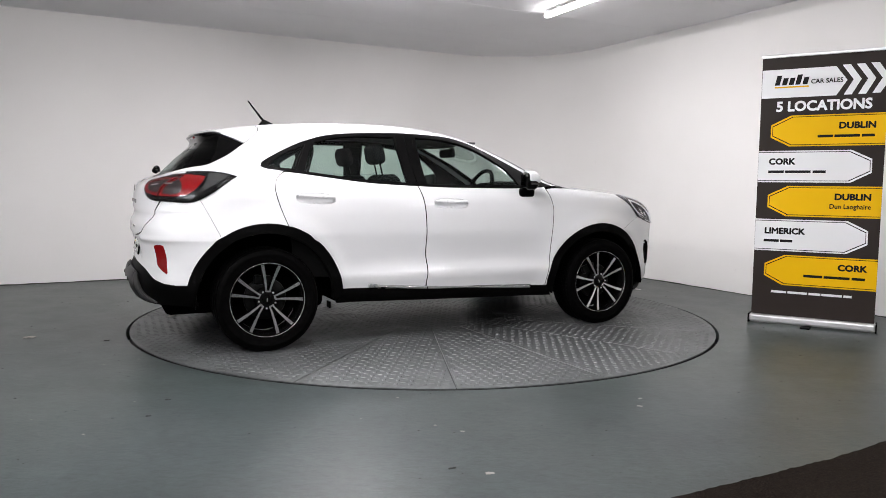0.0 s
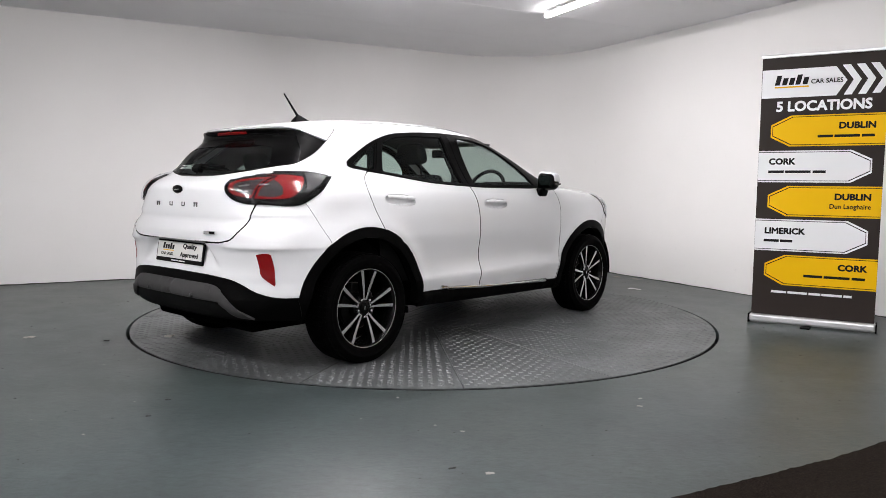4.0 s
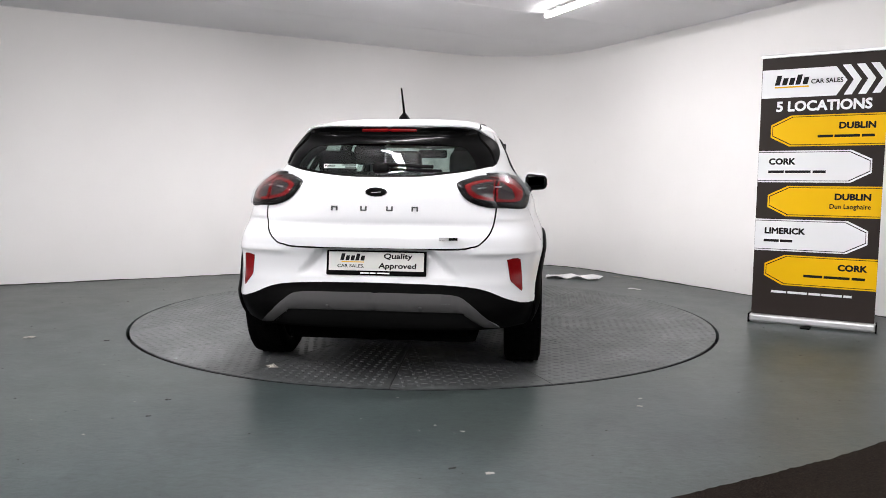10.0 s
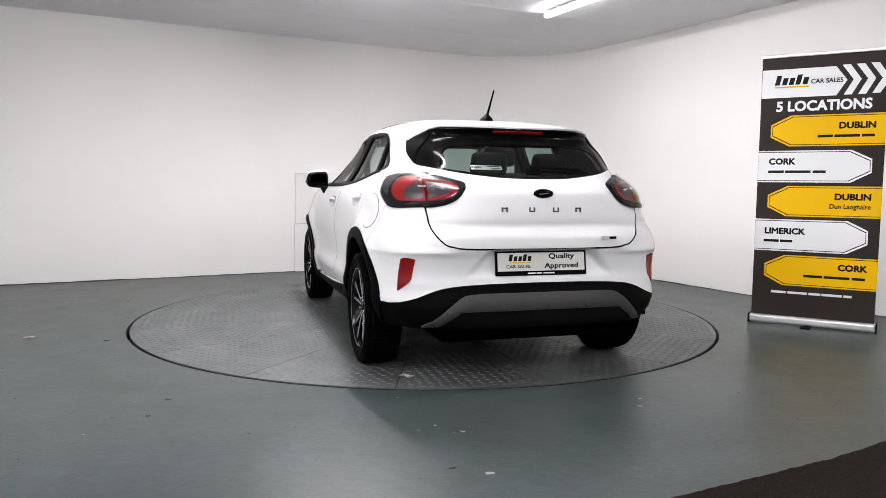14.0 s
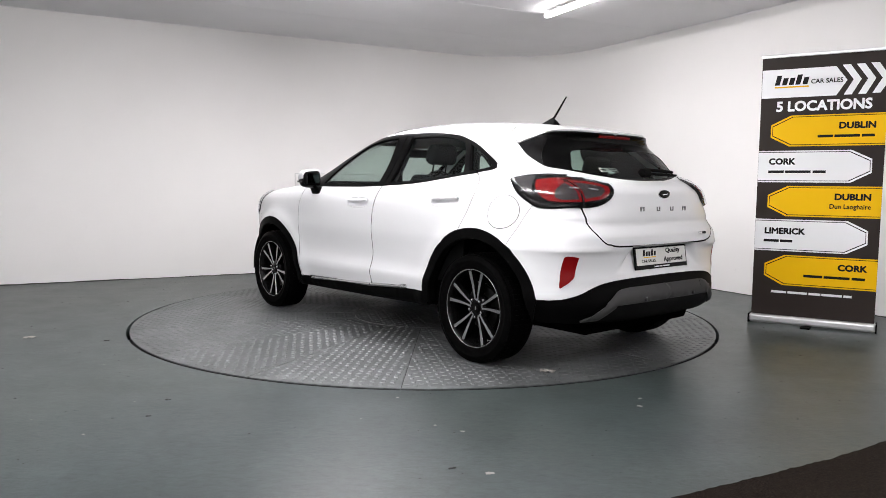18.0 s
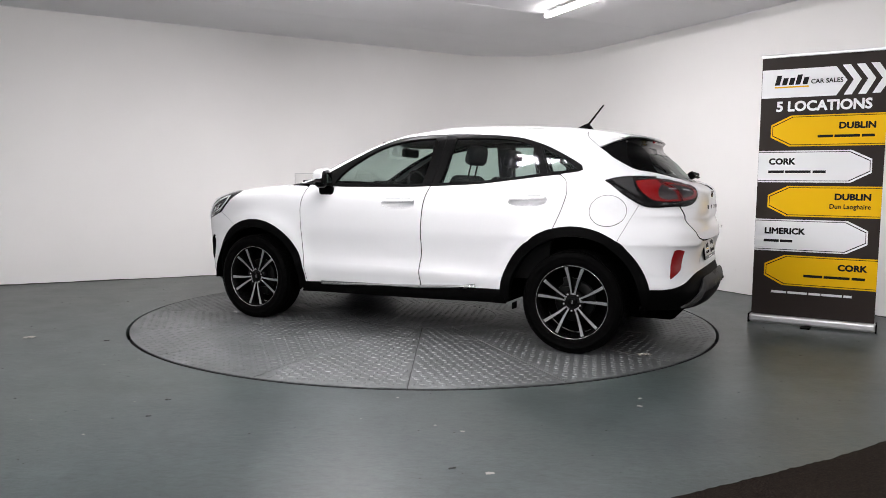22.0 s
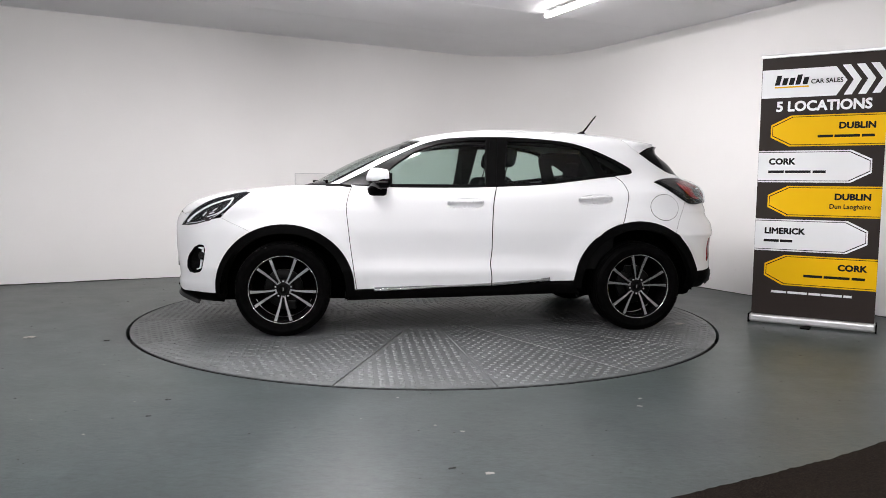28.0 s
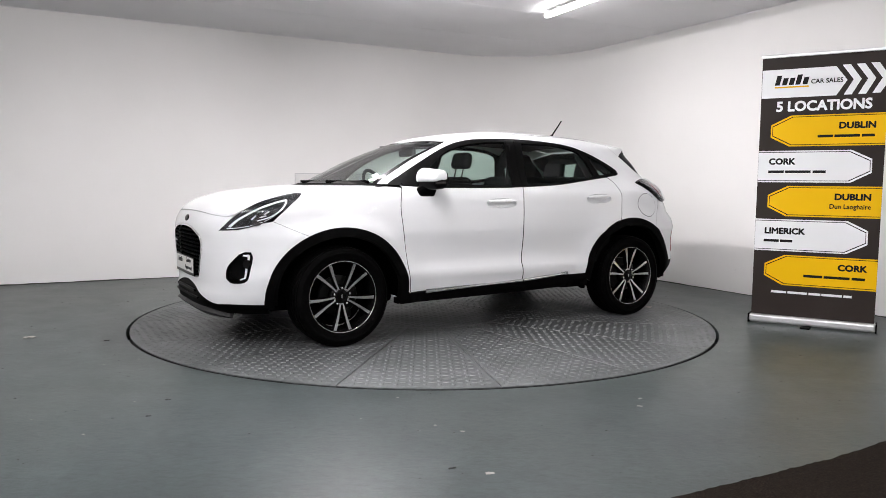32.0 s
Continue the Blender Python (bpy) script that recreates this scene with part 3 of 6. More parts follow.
def sheet(name, pos, nrm, faces, depth, mat, parent, label="", mirror=False):
    """A sheet from points and normals, with a rim that goes depth inwards."""
    faces = [tuple(f) for f in faces]
    f0 = faces[len(faces) // 2]
    c = np.cross(pos[f0[1]] - pos[f0[0]], pos[f0[2]] - pos[f0[0]])
    if np.dot(c, nrm[f0[0]]) < 0:
        faces = [f[::-1] for f in faces]
    verts, norms = [tuple(p) for p in pos], [tuple(n) for n in nrm]
    used = {}
    for f in faces:
        for i in range(len(f)):
            used[(f[i], f[(i + 1) % len(f)])] = 1
    out = list(faces)
    if depth:
        for (i, j) in list(used):
            if (j, i) not in used:
                e = pos[j] - pos[i]
                m = np.cross(e, nrm[i])
                m = m / max(np.linalg.norm(m), 1e-9)
                k = len(verts)
                verts += [tuple(pos[i]), tuple(pos[j]), tuple(pos[j] - nrm[j] * depth), tuple(pos[i] - nrm[i] * depth)]
                norms += [tuple(m)] * 4
                out.append((k + 1, k, k + 3, k + 2))
    if mirror:
        verts = [(x, -y, z) for x, y, z in verts]
        norms = [(x, -y, z) for x, y, z in norms]
        out = [f[::-1] for f in out]
    me = bpy.data.meshes.new(name)
    me.from_pydata(verts, [], out)
    me.polygons.foreach_set("use_smooth", [True] * len(me.polygons))
    me.update()
    me.normals_split_custom_set_from_vertices(norms)
    me.materials.append(mat)
    # rims of the white panels are coloured black, painted shade for the shut lines
    if mat is M_WHITE and name not in ("roof_spoiler", "spoiler_side", "door_handle", "handle_recess", "bonnet", "roof", "bonnet_flange"):
        me.materials.append(M_GAP_SHADE)
        me.polygons.foreach_set("material_index", [0] * len(faces) + [1] * (len(out) - len(faces)))
    ob = new(name, me)
    ob.parent = parent
    if label:
        tagged(ob, label)
    return ob


def skin_normal(psi, z):
    h = 2e-3
    a = skin(psi + h, z) - skin(psi - h, z)
    b = skin(psi, np.minimum(z + h, 1.5179)) - skin(psi, z - h)
    n = np.cross(a, b)
    return n / np.maximum(np.linalg.norm(n, axis=1), 1e-12)[:, None]


def bent_normals(pos, faces, like):
    """Normals of the triangles round each point, on the side of the normals given."""
    acc = np.zeros_like(pos)
    for f in faces:
        n = np.cross(pos[f[1]] - pos[f[0]], pos[f[2]] - pos[f[0]])
        if np.dot(n, like[f[0]]) < 0:
            n = -n
        for i in f:
            acc[i] += n
    size = np.linalg.norm(acc, axis=1)[:, None]
    return np.where(size > 1e-12, acc / np.maximum(size, 1e-12), like)


def panel(name, outer, mat, parent, holes=(), tail=False, off=0.0, depth=0.014, gap=0.0, step=0.035, sides="L", label="", shape=None):
    """A panel of the skin inside the outline (bearings and heights). sides: L, R, LR for a mirrored pair, or C for one that spans the middle."""
    def flat(loop):
        u = np.array([arc(p) for p, _ in loop])
        if tail:
            u = np.where(u >= 0, HALF - u, -(HALF + u))
        return np.stack([u, [z for _, z in loop]], -1)
    o = flat(outer)
    if gap:
        o = inset(o, gap)
    vs, fs = fill(o, [flat(h) for h in holes], step)
    u = vs[:, 0]
    if tail:
        u = np.where(u >= 0, HALF - u, -(HALF + u))
    psi, z = unarc(u), np.clip(vs[:, 1], 0.17, 1.517)
    pos, nrm = skin(psi, z), skin_normal(psi, z)
    o2 = off + (shape(vs, o) if shape else 0)
    pos = pos + nrm * (np.reshape(o2, (-1, 1)) if shape else o2)
    if shape:
        nrm = bent_normals(pos, fs, nrm)
    made = []
    for s in sides:
        made.append(sheet(name, pos, nrm, fs, depth, mat, parent, label, mirror=(s == "R")))
    return made if len(made) > 1 else made[0]


def top_panel(name, outer_xy, mat, parent, off=0.0, depth=0.014, gap=0.0, step=0.04, label="", low=0.62):
    """A panel of the skin inside an outline x, y seen from above."""
    o = np.asarray(outer_xy)
    if gap:
        o = inset(o, gap)
    vs, fs = fill(o, [], step)
    x, y = vs[:, 0], vs[:, 1]
    z = top_z(x, y, low)
    h = 4e-3
    nrm = np.stack([-(top_z(x + h, y, low) - top_z(x - h, y, low)) / (2 * h), -(top_z(x, y + h, low) - top_z(x, y - h, low)) / (2 * h), np.ones_like(z)], -1)
    nrm /= np.linalg.norm(nrm, axis=1)[:, None]
    pos = np.stack([x, y, z], -1) + nrm * off
    return sheet(name, pos, nrm, fs, depth, mat, parent, label)


def domed(h, w=0.03):
    """A shape that falls off to the outline: h high inside, 0 at the edge."""
    def f(vs, o):
        d = np.array([np.sqrt(np.min((o[:, 0] - q[0]) ** 2 + (o[:, 1] - q[1]) ** 2)) for q in vs])
        t = np.clip(d / w, 0, 1)
        return h * np.sqrt(1 - (1 - t) ** 2)
    return f

# ---------------------------------------------------------------- the car
car = tagged(new("car"), "white five-door crossover car with black wheel arches standing on a turntable", "car")


def box(bm, cx, cy, cz, sx, sy, sz, bevel=0.0, seg=2, m=None):
    r = bmesh.ops.create_cube(bm, size=1)
    bmesh.ops.scale(bm, vec=(sx, sy, sz), verts=r["verts"])
    if bevel:
        es = list({e for v in r["verts"] for e in v.link_edges})
        r2 = bmesh.ops.bevel(bm, geom=es, offset=bevel, segments=seg, affect="EDGES", profile=0.5)
        vs = list({v for f in r2["faces"] for v in f.verts} | {v for v in r["verts"] if v.is_valid})
    else:
        vs = r["verts"]
    if m is not None:
        bmesh.ops.transform(bm, matrix=m, verts=vs)
    bmesh.ops.translate(bm, vec=(cx, cy, cz), verts=vs)
    return vs


def lathe(name, prof, mat, parent, seg=64, label="", smooth_it=True):
    """A ring turned about the local z axis from radius, height pairs."""
    vs, fs = [], []
    n = len(prof)
    for i in range(seg):
        a = 2 * math.pi * i / seg
        vs += [(r * math.cos(a), r * math.sin(a), h) for r, h in prof]
    for i in range(seg):
        j = (i + 1) % seg
        for k in range(n - 1):
            fs.append((i * n + k, j * n + k, j * n + k + 1, i * n + k + 1))
    return mesh_ob(name, vs, fs, mat, parent, label, smooth_it)


def mesh_text(name, words, size, mat, parent, m, label="", bold=0.0, squeeze=1.0, align="CENTER", depth=0.0006, slant=0.0):
    cu = bpy.data.curves.new(name, "FONT")
    cu.body, cu.size, cu.align_x, cu.align_y, cu.extrude = words, size, align, "CENTER", depth
    cu.resolution_u, cu.shear = 3, slant
    tmp = bpy.data.objects.new(name, cu)
    me = bpy.data.meshes.new_from_object(tmp)
    bpy.data.objects.remove(tmp)
    bpy.data.curves.remove(cu)
    me.name = name
    me.materials.clear()
    me.materials.append(mat)
    me.transform(Matrix.Diagonal((squeeze, 1, 1, 1)))
    if bold:
        # heavy strokes: the letters laid over one another, a hair apart
        bm, n = bmesh.new(), 9
        bm.from_mesh(me)
        base = list(bm.faces)
        for k in range(n):
            a = 2 * math.pi * k / n
            got = bmesh.ops.duplicate(bm, geom=base)["geom"]
            bmesh.ops.translate(bm, vec=(bold * math.cos(a), bold * math.sin(a), 0.00004 * (k + 1)), verts=[g for g in got if isinstance(g, bmesh.types.BMVert)])
        bm.to_mesh(me)
        bm.free()
    ob = new(name, me)
    ob.parent = parent
    ob.matrix_basis = m
    if label:
        tagged(ob, label)
    return ob


# --- lines that several panels share, on the left flank (x, z)
DOOR_LEAD = [(0.822, 1.045), (0.845, 0.98), (0.858, 0.90), (0.850, 0.80), (0.834, 0.66), (0.815, 0.52), (0.786, 0.322)]
DOOR_MID = [(-0.228, 1.058), (-0.206, 0.98), (-0.195, 0.90), (-0.188, 0.75), (-0.190, 0.60), (-0.179, 0.49), (-0.190, 0.39), (-0.188, 0.352)]
DOOR_TAIL = [(-1.150, 1.147), (-1.200, 1.105), (-1.222, 1.05), (-1.224, 0.99), (-1.180, 0.84), (-1.142, 0.755)]
BELT = [(0.905, 1.068), (0.70, 1.056), (0.46, 1.050), (0.0, 1.053), (-0.26, 1.062), (-0.576, 1.079), (-0.83, 1.108), (-1.049, 1.136), (-1.150, 1.147), (-1.255, 1.160)]
DLO_TOP = [(-1.255, 1.160), (-1.297, 1.175), (-1.288, 1.202), (-1.22, 1.244), (-1.09, 1.310), (-0.972, 1.357), (-0.81, 1.399), (-0.56, 1.423), (-0.27, 1.431), (0.05, 1.420), (0.19, 1.398), (0.295, 1.368), (0.432, 1.308), (0.583, 1.231), (0.756, 1.141), (0.905, 1.068)]
SCREEN_EDGE = [(0.972, 1.068), (0.88, 1.113), (0.785, 1.163), (0.605, 1.257), (0.432, 1.334), (0.285, 1.396)]
ROOF_EDGE = [(0.285, 1.396), (0.16, 1.430), (0.0, 1.449), (-0.25, 1.461), (-0.6, 1.461), (-0.95, 1.452), (-1.27, 1.433)]
FA, RA = (1.285, 0.324, 0.485, 0.461), (-1.295, 0.324, 0.495, 0.491)      # the wheel arches' edges


def span(line, x0, x1):
    """The points of a line from x0 to x1, ends worked in."""
    xs = np.array([p[0] for p in line])
    zs = np.array([p[1] for p in line])
    k = np.argsort(xs)
    n = max(2, int(abs(x1 - x0) / 0.08))
    f = pchip(xs[k], zs[k])
    return [(x, float(f(x))) for x in np.linspace(x0, x1, n + 1)]


def arch_angle(a, x, z):
    return math.degrees(math.atan2((z - a[1]) / a[3], (x - a[0]) / a[2]))


GAP = 0.0036


HANDLES = ((0.006, 0.937, 0.004), (-0.968, 0.970, 0.010))      # x, z and slope of the door handles


def handle_oval(k, rx, rz, dz=0.0, p=0.75):
    x0, z0, tilt = HANDLES[k]
    out = []
    for t in np.linspace(0, 2 * math.pi, 44)[:-1]:
        c, s = math.cos(t), math.sin(t)
        x = rx * math.copysign(abs(c) ** p, c)
        z = rz * math.copysign(abs(s) ** p, s)
        out.append((float(bearing_side(x0 + x, z0 + z)), z0 + z + dz - x * tilt / 0.13 * 0.6))
    return out


def body_panels():
    # doors
    fd = S(*DOOR_LEAD) + S((0.786, 0.322), (0.3, 0.336), (-0.188, 0.352)) + S(*DOOR_MID[::-1]) + S(*span(BELT, -0.228, 0.822))
    doors = panel("front_door", fd, M_WHITE, car, holes=[handle_oval(0, 0.134, 0.036)], sides="LR", gap=GAP, depth=0.02, label="white front door")
    a0 = arch_angle(RA, -0.802, 0.375)
    a1 = arch_angle(RA, -1.142, 0.790)
    rd = S(*DOOR_MID) + S((-0.188, 0.352), (-0.5, 0.365), (-0.802, 0.375)) + arch(*RA, a0, a1) + S(*DOOR_TAIL[::-1]) + S(*span(BELT, -1.150, -0.228))
    doors += panel("rear_door", rd, M_WHITE, car, holes=[handle_oval(1, 0.134, 0.036)], sides="LR", gap=GAP, depth=0.02, label="white rear door")
    # front wings
    b0, b1 = arch_angle(FA, 1.512, 0.730), arch_angle(FA, 0.790, 0.33)
    wing = S(*DOOR_LEAD[::-1]) + S((0.822, 1.045), (0.95, 1.052), (1.2, 1.036), (1.40, 1.014), (1.54, 0.999)) + S((1.54, 0.999), (1.60, 0.943), (1.675, 0.875), (1.725, 0.825)) \
        + S((1.725, 0.825), (1.512, 0.730)) + arch(*FA, b0, b1)
    panel("front_wing", wing, M_WHITE, car, sides="LR", gap=GAP * 0.3, label="white front wing")
    # side frame with the rear quarter
    a2, a3 = arch_angle(RA, -1.142, 0.79), arch_angle(RA, -1.575, 0.73)
    quarter = S(*SCREEN_EDGE) + S(*ROOF_EDGE) + S((-1.27, 1.433), (-1.30, 1.390), (-1.38, 1.325)) + S((-1.38, 1.325), (-1.49, 1.25), (-1.60, 1.187)) \
        + S((-1.60, 1.187), (-1.66, 1.165), (-1.70, 1.135)) + S((-1.70, 1.135), (-1.72, 1.05), (-1.69, 0.965)) + S((-1.69, 0.965), (-1.635, 0.86), (-1.575, 0.73)) \
        + arch(*RA, a3, a2) + S(*DOOR_TAIL[::-1]) + S((-1.150, 1.147), (-1.255, 1.160)) + S(*DLO_TOP) + S((0.905, 1.068), (0.972, 1.068))
    panel("side_frame", quarter, M_WHITE, car, sides="LR", gap=GAP * 0.15, step=0.03, label="white side frame and rear quarter")
    # window surround, panes and pillar trims
    p1 = S((0.60, 1.074), (0.572, 1.145), (0.49, 1.225), (0.34, 1.318), (0.20, 1.367), (0.06, 1.391), (-0.05, 1.401), (-0.178, 1.405)) + S((-0.178, 1.405), (-0.152, 1.074)) + S((-0.152, 1.074), (0.60, 1.074))
    p2 = S((-0.292, 1.083), (-0.345, 1.401)) + S((-0.345, 1.401), (-0.62, 1.398), (-0.80, 1.378), (-0.915, 1.345)) + S((-0.915, 1.345), (-1.018, 1.20), (-1.003, 1.146)) + S((-1.003, 1.146), (-0.65, 1.104), (-0.292, 1.083))
    p3 = S((-0.998, 1.326), (-1.078, 1.164)) + S((-1.078, 1.164), (-1.16, 1.170), (-1.252, 1.185)) + S((-1.252, 1.185), (-1.15, 1.258), (-0.998, 1.326))
    dlo = S(*BELT) + S(*DLO_TOP)
    panel("window_surround", dlo, M_SATIN, car, holes=[p1, p2, p3], sides="LR", off=-0.003, depth=0.02, step=0.03, gap=0.001, label="satin black window surround")
    for nm, lp in (("front_side_window", p1), ("rear_side_window", p2), ("quarter_window", p3)):
        for ob in panel(nm, lp, M_SIDEGLASS, car, sides="LR", off=-0.010, depth=0, step=0.05, label="green-tinted side glass"):
            ob.visible_shadow = False
    bpl = S((-0.160, 1.072), (-0.188, 1.408)) + S((-0.188, 1.408), (-0.266, 1.413)) + S((-0.266, 1.413), (-0.226, 1.070)) + S((-0.226, 1.070), (-0.160, 1.072))
    panel("pillar_cover", bpl, M_SATIN, car, sides="LR", off=0.001, depth=0.006, label="gloss black door pillar cover")
    bpl = S((-0.232, 1.070), (-0.272, 1.413)) + S((-0.272, 1.413), (-0.335, 1.411)) + S((-0.335, 1.411), (-0.284, 1.076)) + S((-0.284, 1.076), (-0.232, 1.070))
    panel("pillar_cover", bpl, M_SATIN, car, sides="LR", off=0.001, depth=0.006)
    sash = S((-0.935, 1.352), (-1.020, 1.142)) + S((-1.020, 1.142), (-1.068, 1.150)) + S((-1.068, 1.150), (-0.985, 1.336)) + S((-0.985, 1.336), (-0.935, 1.352))
    panel("window_divider", sash, M_SATIN, car, sides="LR", off=0.002, depth=0.008)
    belt_strip = S(*span(BELT, 0.80, -1.14)) + S(*[(x, z + 0.014) for x, z in span(BELT, -1.14, 0.80)])
    panel("belt_strip", belt_strip, M_SATIN, car, sides="LR", off=0.005, depth=0.012, step=0.02)
    # roof
    edge = skin(np.array([p for p, _ in S(*ROOF_EDGE)]), np.array([z for _, z in S(*ROOF_EDGE)]))[:, :2]
    front = [(0.285 + 0.115 * (1 - (y / edge[0][1]) ** 2), y) for y in np.linspace(-edge[0][1], edge[0][1], 16)]
    ye = edge[-1][1]
    back = [(-1.27 - 0.02 * (1 - (y / ye) ** 2), y) for y in np.linspace(ye, -ye, 14)]
    outline = front[1:-1] + [tuple(p) for p in edge] + back[1:-1] + [(p[0], -p[1]) for p in edge[::-1]]
    top_panel("roof", outline, M_WHITE, car, gap=0.001, label="white roof panel")
    top_panel("headlining", [(x * 0.97 - 0.02, y * 0.95) for x, y in outline], M_LINING, car, off=-0.045, depth=0.004, label="grey cloth headlining")
    # roof rail grooves
    for s in (1, -1):
        vs = []
        for x in np.linspace(0.05, -1.12, 26):
            yy = float(np.interp(-x, -edge[:, 0], edge[:, 1])) - 0.022
            vs.append((x, s * yy, float(top_z(x, yy)) + 0.0015))
        pts = [(v[0], v[1] - 0.006, v[2]) for v in vs] + [(v[0], v[1] + 0.006, v[2]) for v in vs]
        n = len(vs)
        mesh_ob("roof_strip", pts, [(i, i + 1, n + i + 1, n + i) for i in range(n - 1)], M_SATIN, car, "black roof joint strip")
    # bonnet
    lf = F((0.0, 0.877), (0.30, 0.872), (0.50, 0.858), (0.585, 0.848))
    ls = S((1.94, 0.858), (1.86, 0.91), (1.74, 0.957), (1.62, 0.985), (1.54, 0.997))
    lw = S((1.54, 0.997), (1.40, 1.014), (1.2, 1.038), (1.00, 1.056))
    half = np.vstack([skin(np.array([p for p, _ in k]), np.array([z for _, z in k]))[:, :2] for k in (lf, ls, lw)])
    yb = half[-1][1]
    cowl = [(1.00 + 0.235 * (1 - (y / yb) ** 8), y) for y in np.linspace(yb, -yb, 24)]
    outline = [tuple(p) for p in half] + cowl[1:-1] + [(p[0], -p[1]) for p in half[::-1]][:-1]
    top_panel("bonnet", outline, M_WHITE, car, gap=GAP * 0.4, step=0.035, label="white bonnet")
    cowl_out = [(1.00 + 0.235 * (1 - (y / yb) ** 8) - 0.006, y) for y in np.linspace(yb, -yb, 24)] + [(0.93 + 0.19 * (1 - (y / yb) ** 2), y) for y in np.linspace(-yb * 0.98, yb * 0.98, 24)]
    top_panel("scuttle_panel", cowl_out, M_BLACK, car, off=-0.006, depth=0.01, label="black scuttle panel below the windscreen")
    # windscreen
    ws = S(*SCREEN_EDGE)
    head = F(*[(y, 1.398 + 0.020 * (1 - (y / 0.46) ** 2)) for y in np.linspace(0.44, -0.44, 9)])
    foot = F(*[(y, 1.068 + 0.006 * (1 - (y / 0.68) ** 2)) for y in np.linspace(-0.64, 0.64, 9)])
    inner = [(p * 0.93, 1.072 + (z - 1.072) * 0.93 + 0.012) for p, z in ws]
    hd = [(p * 0.93, 1.072 + (z - 1.072) * 0.93 + 0.012) for p, z in head]
    ft = [(p * 0.93, z + 0.022) for p, z in foot]
    outer = ws + head + flip(ws) + foot
    hole = inner + hd + flip(inner) + ft
    panel("windscreen_border", outer, M_GLOSSBLACK, car, holes=[hole], sides="C", off=-0.004, depth=0.006, gap=0.002, label="black printed windscreen border")
    panel("windscreen", hole, M_SCREEN, car, sides="C", off=-0.005, depth=0, step=0.05, label="clear windscreen").visible_shadow = False


def ribbon(pts, w0, w1):
    """A strip on the left flank along points x, z, its width from w0 to w1."""
    c = np.array(smooth(pts, 0.012))
    d = np.gradient(c, axis=0)
    n = np.stack([-d[:, 1], d[:, 0]], -1) / np.hypot(d[:, 0], d[:, 1])[:, None]
    w = np.linspace(w0, w1, len(c))[:, None] / 2
    loop = list(c + n * w) + list((c - n * w)[::-1])
    return [(float(bearing_side(x, z)), float(z)) for x, z in loop]


